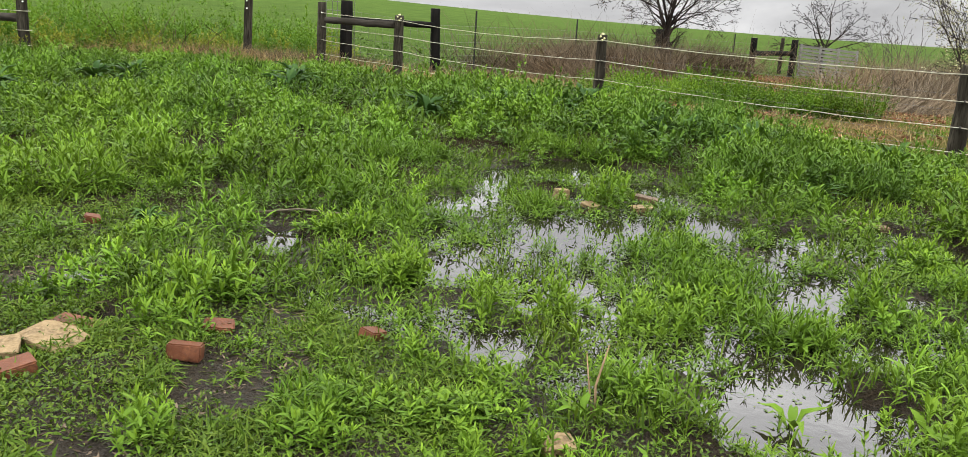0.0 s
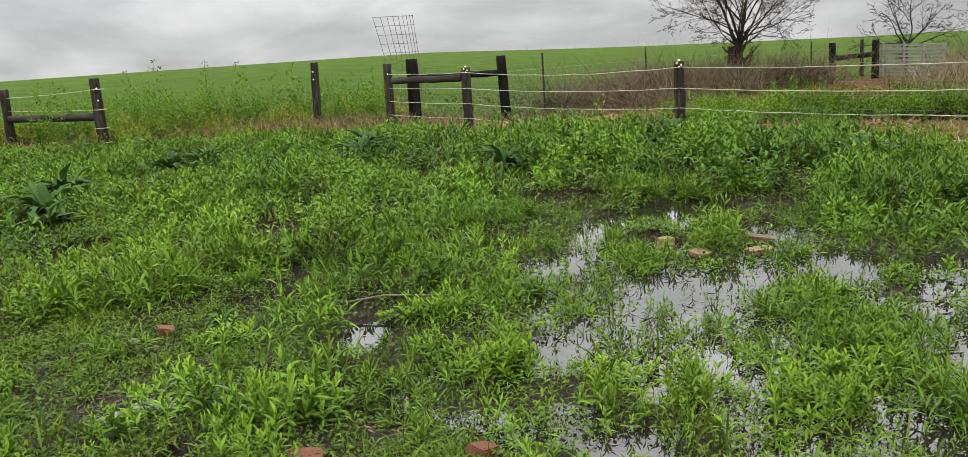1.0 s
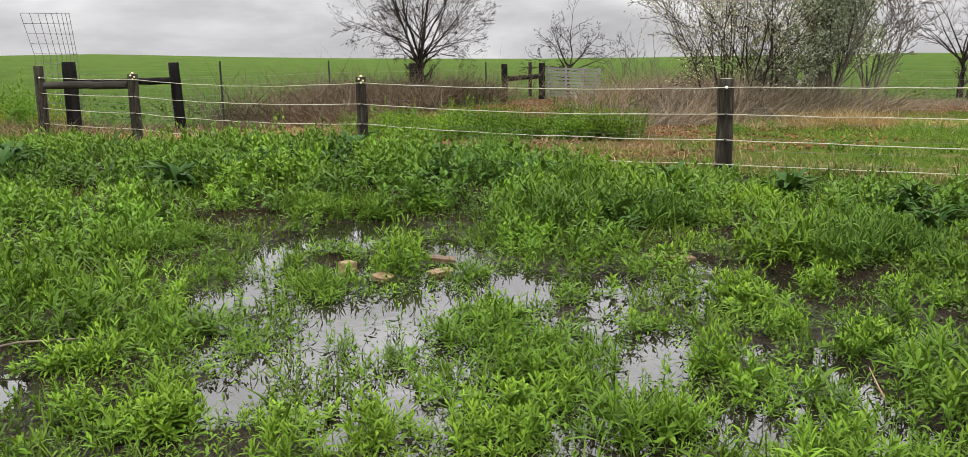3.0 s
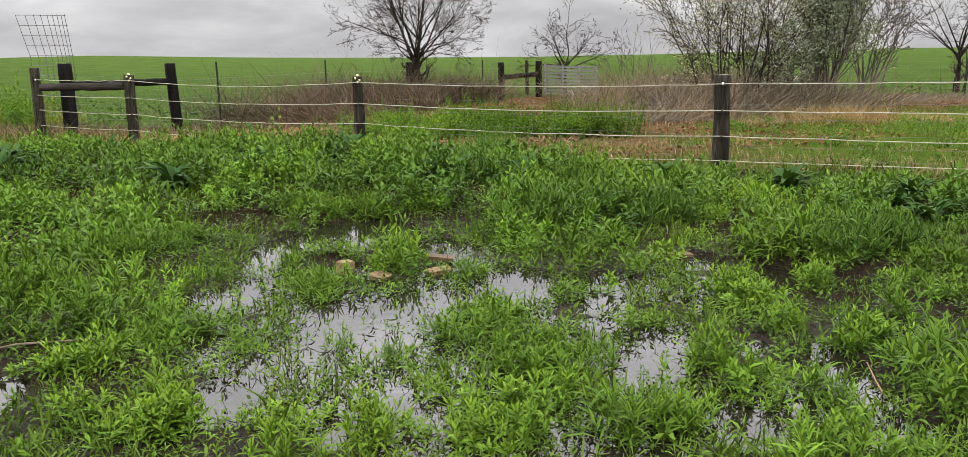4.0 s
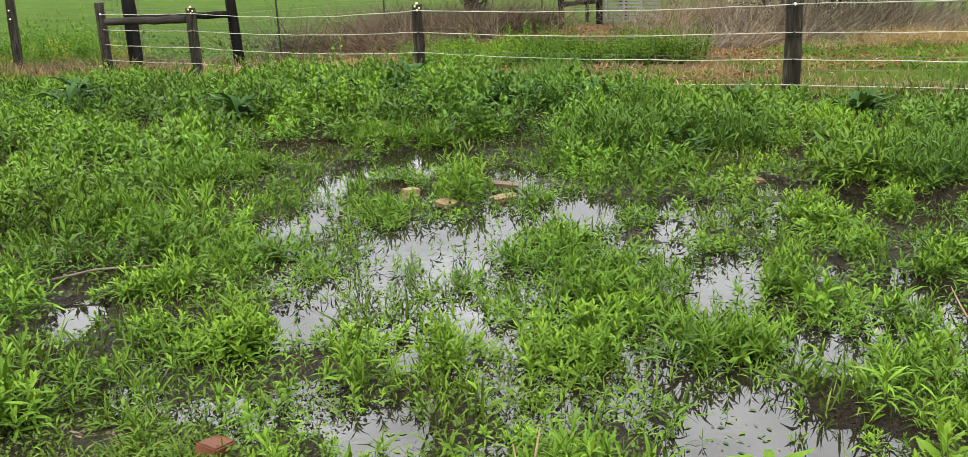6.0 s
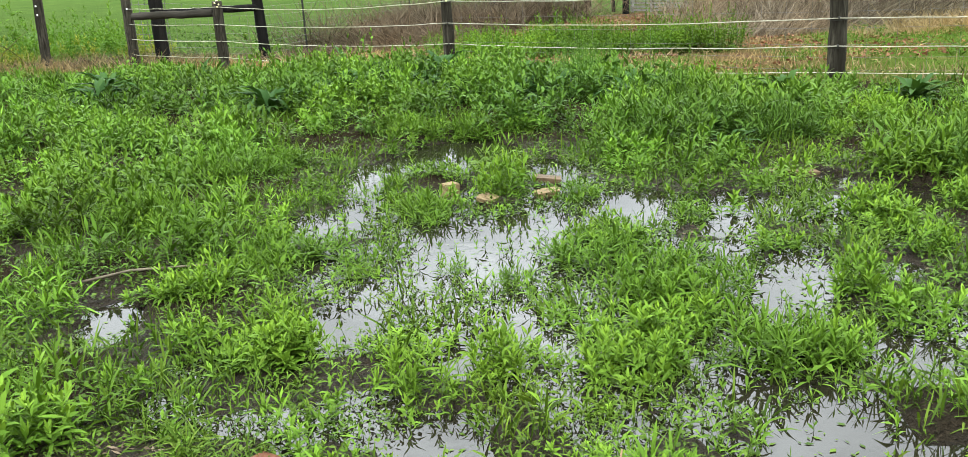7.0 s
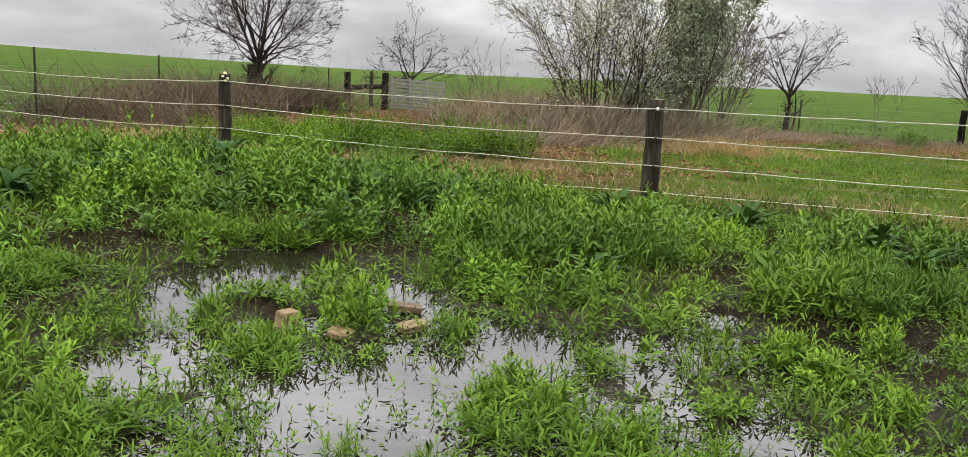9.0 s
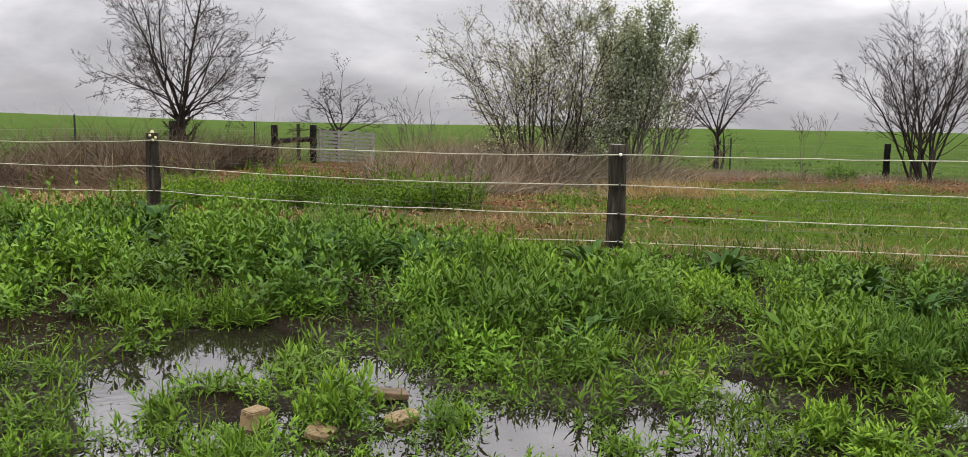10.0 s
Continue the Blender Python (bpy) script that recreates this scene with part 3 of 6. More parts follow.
# -- leafy weeds of the paddock: domed tussocks of many stems, with gaps between --
def dome(cx, cy, size, high, per, gen=None):
    """Stems of domed tussocks: tallest in the middle, leaning outwards at the rim. Gives foot, height, lean and the tussock of each stem."""
    gen = gen or rng
    n = np.maximum(3, (per * size ** 2 * math.pi * gen.uniform(0.75, 1.25, len(cx))).astype(int))
    own = np.repeat(np.arange(len(cx)), n)
    a, rho = gen.uniform(0, math.tau, len(own)), gen.random(len(own)) ** 0.55
    lob = 1 + 0.35 * np.sin(2 * a + own * 1.7) + 0.2 * np.sin(3 * a + own * 2.9)
    off = (rho * size[own] * lob)[:, None] * np.stack([np.cos(a), np.sin(a)], -1)
    foot = np.stack([cx, cy], -1)[own] + 0.85 * off
    tall = high[own] * (1 - 0.5 * rho ** 2) * gen.gamma(12, 1 / 12, len(own)).clip(0.45, 1.7)
    tilt = 0.5 * rho[:, None] * np.stack([np.cos(a), np.sin(a)], -1) + gen.normal(0, 0.17, (len(own), 2))
    return foot, tall, tilt, own


# single tussocks that stand out: place, radius, height
LEAFY = [(0.99, 7.14, 0.20, 0.30), (2.02, 5.45, 0.12, 0.14), (1.39, 5.78, 0.18, 0.14), (2.86, 5.83, 0.24, 0.22), (2.88, 5.51, 0.18, 0.16), (0.96, 4.22, 0.13, 0.18), (0.81, 4.38, 0.10, 0.14), (0.49, 4.47, 0.10, 0.13), (-0.92, 5.60, 0.15, 0.20),
         (-0.48, 4.80, 0.16, 0.14), (0.04, 4.67, 0.12, 0.14), (2.07, 4.70, 0.14, 0.22), (2.11, 3.81, 0.12, 0.20), (3.12, 4.73, 0.18, 0.18), (-1.40, 4.09, 0.17, 0.26), (-1.52, 3.85, 0.10, 0.20), (-0.47, 4.75, 0.16, 0.17), (-0.95, 5.55, 0.18, 0.17),
         (-1.28, 4.27, 0.14, 0.20), (0.03, 3.31, 0.11, 0.15), (-0.51, 3.08, 0.11, 0.14), (-0.10, 3.04, 0.16, 0.14), (-2.01, 5.32, 0.20, 0.16), (1.02, 4.52, 0.16, 0.20)]
GRASSY = [(0.38, 9.75, 0.27, 0.22), (0.72, 9.60, 0.27, 0.22), (1.10, 9.45, 0.26, 0.22), (1.54, 9.44, 0.27, 0.22), (0.37, 6.83, 0.25, 0.20), (1.34, 6.88, 0.12, 0.15), (1.88, 6.12, 0.10, 0.15), (1.05, 5.47, 0.19, 0.16), (1.22, 4.99, 0.22, 0.22),
          (1.47, 4.88, 0.19, 0.22), (1.46, 5.32, 0.20, 0.17), (2.17, 4.50, 0.10, 0.16), (1.52, 4.14, 0.11, 0.19), (1.64, 4.05, 0.11, 0.14), (-0.62, 6.21, 0.21, 0.18), (-0.35, 6.08, 0.18, 0.14), (-0.18, 5.79, 0.14, 0.13), (3.11, 4.45, 0.17, 0.16),
          (3.37, 5.68, 0.09, 0.14), (0.37, 5.60, 0.08, 0.13), (0.63, 5.33, 0.09, 0.13), (2.78, 4.10, 0.10, 0.15), (-1.02, 8.17, 0.34, 0.22), (-0.60, 8.70, 0.36, 0.19), (-1.31, 7.11, 0.34, 0.23)]
DEEP = [(3.95, 6.40, 0.36, 0.32), (4.45, 6.35, 0.33, 0.30), (4.65, 6.95, 0.30, 0.28), (3.45, 7.95, 0.33, 0.30), (3.00, 8.40, 0.30, 0.27)]
STONES = ((0.63, 7.30, 0.09), (1.33, 7.38, 0.17), (1.28, 7.15, 0.16), (1.24, 6.95, 0.14), (0.83, 7.05, 0.10), (-1.78, 3.52, 0.24), (-1.97, 3.36, 0.22), (-1.80, 3.15, 0.18), (-1.20, 3.42, 0.14), (-1.08, 3.76, 0.12), (-0.47, 3.80, 0.11), (-1.77, 3.74, 0.16), (-2.36, 3.58, 0.18))


def clear_of_stones(x, y):
    ok = np.ones(len(x), bool)
    for sx, sy, reach in STONES:
        ok &= np.hypot(x - sx, y - sy) > reach
    return ok


def low_weeds(x0, x1, y0, y1, per_m2, r0, r1, kite, per, mat):
    """Two kinds grow mixed: leafy ones with pale tips, and grassy ones with long arching leaves."""
    x, y = scatter(x0, x1, y0, y1, per_m2)
    r = np.hypot(x, y - 0.5)
    x, y, r = keep((r >= r0) & (r < r1) & in_view(x, y), x, y, r)
    d, p, m, bare, tr = beyond(x, y, FENCE), pools(x, y), marsh(x, y), patches(x, y, BARE), trodden(x, y)
    clump, kind = fbm(x, y, 0.8, 3), fbm(x + 70, y - 20, 1.1, 2)
    open_ = smooth(0.30, 0.44, clump)
    hollow = 0.62 - 0.25 * smooth(6.5, 8.5, r)
    chance = (hollow + (1 - hollow) * open_) * (1 - 0.92 * smooth(0.4, 0.65, dark_spots(x, y + 0.1, 0.5))) * (1 - 0.32 * m) * (1 - smooth(-0.28, 0.04, p)) * (1 - smooth(-0.30, 0.0, bare)) * (1 - 0.82 * tr)
    chance = np.maximum(chance, 0.07 * (p > -0.5) * (1 - smooth(0.1, 0.6, p)))
    ok = (rng.random(len(x)) < chance) & (d < np.interp(x, [-8, -5.6, -4.6, -2, 1, 4, 6], [-0.1, -0.15, -1.2, -1.3, -0.6, -0.5, -0.9]))
    x, y, r, p, m, clump, d, kind, tr = keep(ok, x, y, r, p, m, clump, d, kind, tr)
    grow_ = rng.gamma(7, 1 / 7, len(x)).clip(0.45, 2.0)
    wet = smooth(-0.8, -0.1, p)
    size = np.interp(r, [2, 4, 8, 13], [0.10, 0.12, 0.19, 0.27]) * grow_ * (1 - 0.3 * m) * (1 - 0.35 * wet)
    high = np.interp(r, [2, 4, 7, 9, 12, 16], [0.12, 0.14, 0.20, 0.28, 0.34, 0.33]) * (0.45 + 0.55 * grow_) * np.interp(clump, [0.34, 0.42, 0.5, 0.6], [0.40, 0.68, 1.02, 1.36])
    far_side = pools(x + 0.45 * x / (r + 0.5), y + 0.45 * y / (r + 0.5))
    far_side = np.maximum(far_side, np.max([pools(x * (1 + k), y * (1 + k)) for k in (0.07, 0.12, 0.18)], 0) - 9 * (1 - smooth(6.5, 7.5, r)))
    high *= (1 - 0.4 * smooth(9, 12, r) * (1 - smooth(-4.0, -1.5, x))) * (1 - 0.5 * smooth(-0.4, 0.1, patches(x * 1.09, y * 1.09, BARE)))
    high *= (1 - 0.25 * wet) * (1 - (0.4 + 0.1 * smooth(6.5, 8, r)) * smooth(-0.4, 0.1, far_side)) * (1 - 0.35 * m) * (1 - 0.35 * tr) * (1 - 0.7 * smooth(-2.2, -0.7, d + 1.3 * (1 - smooth(-1.5, 1.5, x)) * smooth(-6.5, -4.8, x) + 0.1 * (1 - smooth(-6.5, -4.8, x)) + 1.1 * smooth(3.0, 5.0, x)))
    grassy = rng.random(len(x)) < 0.10 + 0.55 * smooth(0.42, 0.58, kind)
    tone = rng.normal(0.0, 0.26, len(x)).clip(-0.55, 0.5) + 0.5 * (fbm(x + 21, y + 4, 1.3, 2) - 0.5) - 0.10 * grassy
    foot, tall, tilt, own = dome(x, y, size, high, per)
    fx, fy = foot[:, 0], foot[:, 1]
    ok = clear_of_stones(fx, fy) & (pools(fx, fy) < 0.45) & (beyond(fx, fy, FENCE) < np.where(fx < -5.0, 0.2, -0.3)) & (patches(fx, fy, BARE) < -0.05)
    foot, tall, tilt, own = keep(ok, foot, tall, tilt, own)
    gr, rr = grassy[own], r[own]
    count = np.clip(np.where(gr, 11, 15) * rng.uniform(0.75, 1.25, len(own)), 6, 20).astype(int)
    leaf = np.where(gr, np.clip(tall * 0.62, 0.05, 0.13), np.clip(tall * 0.38, 0.035, 0.078)) * rng.uniform(0.8, 1.2, len(own)) * np.interp(rr, [4.5, 7, 12], [1.0, 1.12, 1.2])
    slim = np.where(gr, 0.095, 0.195) * np.interp(rr, [2, 5, 8, 14], [1.0, 1.1, 1.35, 1.6])
    fresh = np.where(gr, 0.12, 0.75) * rng.uniform(0.3, 1.2, len(own)) * np.interp(rr, [4, 8], [1.0, 0.6])
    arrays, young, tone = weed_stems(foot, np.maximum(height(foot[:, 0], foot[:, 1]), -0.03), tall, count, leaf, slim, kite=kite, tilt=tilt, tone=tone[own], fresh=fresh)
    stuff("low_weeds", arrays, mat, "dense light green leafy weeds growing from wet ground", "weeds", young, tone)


low_weeds(-4, 4.5, 1.7, 6.0, 15, 0.0, 4.9, False, 215, M_WEED)
low_weeds(-7, 8, 3.0, 9.2, 11.0, 4.9, 7.2, True, 180, M_WEED)
low_weeds(-9, 9, 4.0, 11.8, 8.5, 7.2, 11.0, True, 135, M_MID)
low_weeds(-15, 11, 5.0, 20, 5.5, 11.0, 22.0, True, 95, M_MID)

# -- small sprouts standing in the shallow water --
x, y = scatter(-3, 4.5, 2.2, 8.5, 230)
p, m, z = pools(x, y), marsh(x, y), height(x, y)
ok = in_view(x, y) & (rng.random(len(x)) < smooth(0.05, 0.5, m) * (1 - 0.90 * smooth(-0.30, 0.30, p)) * (0.35 + 0.75 * smooth(0.36, 0.56, fbm(x + 5, y + 61, 0.45, 2)))) & clear_of_stones(x, y) & (patches(x, y, BARE) < -0.1)
x, y, z = keep(ok, x, y, z)
tall = rng.gamma(7, 0.011, len(x)).clip(0.03, 0.15)
grassy = rng.random(len(x)) < 0.4
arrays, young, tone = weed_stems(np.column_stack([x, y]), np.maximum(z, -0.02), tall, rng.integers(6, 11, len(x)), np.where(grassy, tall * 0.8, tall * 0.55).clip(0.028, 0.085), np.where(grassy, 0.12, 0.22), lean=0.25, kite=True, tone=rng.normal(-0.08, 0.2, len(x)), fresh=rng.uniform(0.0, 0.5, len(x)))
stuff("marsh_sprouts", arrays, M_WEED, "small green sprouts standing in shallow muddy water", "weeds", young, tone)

# -- the same weeds round the sides of the paddock and behind the start of the walk --
x, y = scatter(-12, 12, -9, 12, 2.8)
ok = ~in_view(x, y) & (np.hypot(x, y) > 0.7) & (np.hypot(x + 0.5, y - 2) > 0.8) & (beyond(x, y, FENCE) < -0.8) & (fbm(x, y, 0.9, 3) > 0.30)
x, y = keep(ok, x, y)
g_ = rng.gamma(8, 1 / 8, len(x)).clip(0.5, 1.8)
own_tone = rng.normal(0.0, 0.2, len(x)).clip(-0.45, 0.45)
foot, tall, tilt, own = dome(x, y, 0.31 * g_, 0.16 * (0.5 + 0.5 * g_), 34)
arrays, young, tone = weed_stems(foot, height(foot[:, 0], foot[:, 1]), tall, np.full(len(own), 8), np.full(len(own), 0.10), np.full(len(own), 0.26), kite=True, tilt=tilt, tone=own_tone[own])
stuff("low_weeds", arrays, M_WEED, "light green leafy weeds growing from wet ground", "weeds", young, tone)

# -- darker, taller weeds along the fence --
x, y = scatter(-14, 12, 5.0, 19, 2.6)
d, r, p = beyond(x, y, FENCE), np.hypot(x, y), pools(x, y)
clump = fbm(x + 90, y, 1.5, 3)
chance = 0.8 * smooth(7.5, 9.5, r + 3.0 * (clump - 0.5)) * smooth(0.42, 0.56, clump) * (1 - smooth(-1.6, -0.7, d + 1.2 * (1 - smooth(-1.5, 1.5, x)))) * (1 - smooth(-0.4, -0.1, p))
ok = (rng.random(len(x)) < chance) & in_view(x, y)
x, y = keep(ok, x, y)
x = np.concatenate([x] + [np.array([cx - 0.40 * s, cx + 0.40 * s, cx + 0.12]) for cx, cy, s in DARK if s > 0.6])
y = np.concatenate([y] + [np.array([cy + 0.34 * s, cy + 0.28, cy + 0.52 * s]) for cx, cy, s in DARK if s > 0.6])
r = np.hypot(x, y)
g_ = rng.gamma(10, 1 / 10, len(x)).clip(0.6, 1.6)
own_tone = rng.normal(0, 0.14, len(x)).clip(-0.3, 0.3)
foot, tall, tilt, own = dome(x, y, np.interp(r, [7, 13], [0.2, 0.27]) * g_, np.interp(r, [7, 11, 18], [0.30, 0.40, 0.40]) * (0.5 + 0.5 * g_) * (1 - 0.45 * smooth(-2.4, -1.0, beyond(x, y, FENCE))) * (0.55 + 0.45 * smooth(-4.0, 1.5, x)) * (1 - 0.35 * smooth(3.4, 4.6, x) * smooth(-2.6, -1.4, beyond(x, y, FENCE))), 130)
ok = (beyond(foot[:, 0], foot[:, 1], FENCE) < -0.4) & (dark_spots(foot[:, 0], foot[:, 1] + 0.12, 0.3) < 0.45)
foot, tall, tilt, own = keep(ok, foot, tall, tilt, own)
count = np.clip(rng.normal(12.5, 3, len(own)), 8, 18).astype(int)
arrays, young, tone = weed_stems(foot, height(foot[:, 0], foot[:, 1]), tall, count, np.clip(tall * 0.34, 0.06, 0.13), np.full(len(own), 0.26), kite=True, tilt=tilt, tone=own_tone[own])
stuff("tall_weeds", arrays, M_TALL, "taller dark green weeds crowding the fence line", "weeds", young, tone)

# -- fine feathery weeds standing up in front of the rope fence --
x, y = scatter(-5, 6, 9.5, 17, 5.0)
d = beyond(x, y, FENCE)
ok = (d > -2.6) & (d < -0.35) & (rng.random(len(x)) < smooth(0.40, 0.55, fbm(x + 11, y + 50, 1.2, 2)) * np.interp(x, [1.3, 1.9, 3.2, 4.0, 4.8], [0.0, 0.9, 1.0, 0.4, 0.0]))
x, y = keep(ok, x, y)
g_ = rng.gamma(8, 1 / 8, len(x)).clip(0.5, 1.7)
own_tone = rng.normal(0.05, 0.14, len(x)).clip(-0.3, 0.35)
foot, tall, tilt, own = dome(x, y, 0.19 * g_, 0.38 * (0.5 + 0.5 * g_), 150)
arrays, young, tone = weed_stems(foot, height(foot[:, 0], foot[:, 1]), tall, np.full(len(own), 26), np.full(len(own), 0.055), np.full(len(own), 0.22), kite=True, tilt=0.5 * tilt, tone=own_tone[own])
stuff("feathery_weeds", arrays, M_TALL, "fine-leaved upright green weeds before the rope fence", "weeds", young, tone)


# -- grass blades between the weeds and out of the water --
def grass(x0, x1, y0, y1, per_m2, r0, r1, kite, lengths, name):
    x, y = scatter(x0, x1, y0, y1, per_m2)
    r = np.hypot(x, y - 0.5)
    x, y, r = keep((r >= r0) & (r < r1) & in_view(x, y), x, y, r)
    p, bare, d = pools(x, y), patches(x, y, BARE), beyond(x, y, FENCE)
    tuft = fbm(x + 30, y + 8, 0.3, 2)
    chance = (0.38 + 0.62 * smooth(0.38, 0.6, tuft)) * (1 - smooth(-0.2, 0.15, p)) * (1 - 0.94 * smooth(-0.15, 0.05, bare))
    chance = np.maximum(chance, 0.3 * (p > -0.25) * (1 - smooth(0.0, 0.6, p)) * smooth(0.52, 0.62, tuft))
    ok = (rng.random(len(x)) < chance) & (d < 0.3)
    x, y, r, p, tuft = keep(ok, x, y, r, p, tuft)
    a, rise = rng.uniform(0, math.tau, len(x)), np.radians(rng.normal(62, 17, len(x)))
    way = np.stack([np.cos(a) * np.cos(rise), np.sin(a) * np.cos(rise), np.sin(rise)], -1)
    ln = rng.uniform(*lengths, len(x)) * (0.6 + 0.8 * smooth(0.4, 0.7, tuft)) * (1 - 0.4 * trodden(x, y)) * (1 - 0.4 * smooth(-0.4, 0.0, p))
    stuff(name, leaves(np.column_stack([x, y, np.maximum(height(x, y), -0.03)]), way, ln, np.clip(ln * 0.05, 0.004, 0.010) * np.interp(r, [2, 10], [1, 1.6]), rng.uniform(0.1, 0.8, len(x)), 0.8, kite=kite),
          M_GRASS, "fine green grass blades among weeds and puddles", "grass")


grass(-5, 5.5, 1.7, 6.6, 1050, 0, 4.6, False, (0.05, 0.17), "paddock_grass")
grass(-9, 9, 2, 13, 620, 4.6, 12, True, (0.06, 0.18), "paddock_grass")
grass(-14, 12, 6, 21, 300, 12, 22, True, (0.08, 0.2), "paddock_grass")

# -- small-leaved ground cover on the firmer mud --
x, y = scatter(-6, 7, 1.7, 10, 3300)
r = np.hypot(x, y - 0.5)
x, y, r = keep(in_view(x, y) & (rng.random(len(x)) < np.interp(r, [2, 4.5, 9], [1.0, 0.6, 0.12])), x, y, r)
p, bare = pools(x, y), patches(x, y, BARE)
mat_ = fbm(x - 50, y + 20, 0.5, 3)
chance = np.maximum(0.9 * smooth(0.30, 0.52, mat_) * (1 - 0.6 * trodden(x, y)), 0.8 * trodden(x, y)) * (1 - smooth(-0.15, 0.05, p)) * (1 - 0.95 * smooth(-0.12, 0.1, bare))
ok = (rng.random(len(x)) < chance)
x, y, r = keep(ok, x, y, r)
z = height(x, y)
x, y, r, z = keep((z > -0.01) | ((z > -0.05) & (p[ok] < -0.2)), x, y, r, np.maximum(z, 0.0))
a, rise = rng.uniform(0, math.tau, len(x)), np.radians(rng.normal(30, 18, len(x)))
way = np.stack([np.cos(a) * np.cos(rise), np.sin(a) * np.cos(rise), np.sin(rise)], -1)
ln = rng.uniform(0.010, 0.028, len(x)) * np.interp(r, [2, 8], [1.0, 1.7])
stuff("ground_cover", leaves(np.column_stack([x, y, z + rng.uniform(0.002, 0.035, len(x))]), way, ln, ln * rng.uniform(0.3, 0.65, len(x)), rng.uniform(0, 0.4, len(x)), 0.5, kite=True),
      M_COVER, "carpet of small-leaved weeds on the mud", "weeds")

# -- short matted turf on the trampled ground --
x, y = scatter(-4.6, 0.6, 1.8, 6.6, 9000)
tr = trodden(x, y)
bare = patches(x, y, BARE)
tuft = fbm(x + 3, y - 7, 0.22, 2)
ok = in_view(x, y) & (rng.random(len(x)) < tr * (0.35 + 0.65 * smooth(0.35, 0.6, tuft)) * (1 - 0.95 * smooth(-0.15, 0.1, bare)))
x, y, tuft = keep(ok, x, y, tuft)
a, rise = rng.uniform(0, math.tau, len(x)), np.radians(rng.normal(38, 20, len(x)))
way = np.stack([np.cos(a) * np.cos(rise), np.sin(a) * np.cos(rise), np.sin(rise)], -1)
ln = rng.uniform(0.045, 0.13, len(x)) * (0.55 + 0.9 * smooth(0.4, 0.7, tuft))
stuff("matted_turf", leaves(np.column_stack([x, y, height(x, y)]), way, ln, rng.uniform(0.005, 0.011, len(x)), rng.uniform(0.3, 1.0, len(x)), 0.8, kite=True), M_TURF, "short trampled grass matted over the mud", "grass")

# -- dead bits trodden into the bare mud --
x, y = scatter(-4, 4.5, 2.0, 7, 2000)
b = patches(x, y, BARE)
z = height(x, y)
ok = (b > -0.6) & (z > -0.002) & (rng.random(len(x)) < 0.6) & (fbm(x, y, 0.15, 2) > 0.45)
x, y, z = keep(ok, x, y, z)
a = rng.uniform(0, math.tau, len(x))
ln = rng.uniform(0.008, 0.05, len(x))
stuff("trodden_straw", leaves(np.column_stack([x, y, z + 0.004]), np.stack([np.cos(a), np.sin(a), rng.normal(0, 0.15, len(x))], -1), ln, np.clip(ln * rng.uniform(0.1, 0.5, len(x)), 0.003, 0.012), np.zeros(len(x)), 0.3, kite=True),
      M_BRUSH, "dead stalks and bits trodden into the mud", "debris")

# -- flecks of leaf and chaff afloat --
x, y = scatter(-3, 5, 2.2, 10, 330)
ok = (pools(x, y) > -0.9) & (rng.random(len(x)) < np.interp(y, [5, 6.5], [0.8, 0.25])) & (height(x, y) < -0.004) & (fbm(x, y, 0.4, 2) > 0.48)
x, y = keep(ok, x, y)
a = rng.uniform(0, math.tau, len(x))
ln = rng.uniform(0.008, 0.035, len(x))
stuff("floating_leaves", leaves(np.column_stack([x, y, np.full(len(x), 0.003)]), np.stack([np.cos(a), np.sin(a), 0 * a], -1), ln, ln * rng.uniform(0.15, 0.6, len(x)), np.zeros(len(x)), 0.02, kite=True),
      M_GRASS, "flecks of leaf and chaff afloat on the puddles", "leaves")


# ---- fences ----
def tube(points, radii, sides=8, cap=True, wob=0.0, gen=None):
    """A round bar through the points, with its own radius at each."""
    bm = bmesh.new()
    pts = [Vector(p) for p in points]
    rings = []
    for i, p in enumerate(pts):
        t = (pts[min(i + 1, len(pts) - 1)] - pts[max(i - 1, 0)]).normalized()
        u = t.orthogonal().normalized() if abs(t.z) < 0.9 else Vector((1, 0, 0))
        u = (u - t * u.dot(t)).normalized()
        v = t.cross(u)
        ring = []
        for k in range(sides):
            a = math.tau * k / sides
            rr = radii[i] * (1 + (gen.uniform(-wob, wob) if gen else 0))
            ring.append(bm.verts.new(p + (u * math.cos(a) + v * math.sin(a)) * rr))
        rings.append(ring)
    for a, b in zip(rings, rings[1:]):
        for k in range(sides):
            f = bm.faces.new((a[k], a[(k + 1) % sides], b[(k + 1) % sides], b[k]))
            f.smooth = True
    if cap:
        bm.faces.new(rings[0][::-1])
        bm.faces.new(rings[-1])
    return bm


def box(sx, sy, sz, bevel=0.004, jitter=0.0, seed=0, segs=1):
    bm = bmesh.new()
    bmesh.ops.create_cube(bm, size=1.0)
    g = random.Random(seed)
    for v in bm.verts:
        v.co = Vector((v.co.x * sx + g.uniform(-jitter, jitter), v.co.y * sy + g.uniform(-jitter, jitter), v.co.z * sz + g.uniform(-jitter, jitter) * 0.5))
    if bevel:
        bmesh.ops.bevel(bm, geom=bm.edges[:], offset=bevel, segments=segs, affect="EDGES")
    return bm


def ground_at(x, y):
    return float(height(np.array([x]), np.array([y]))[0])


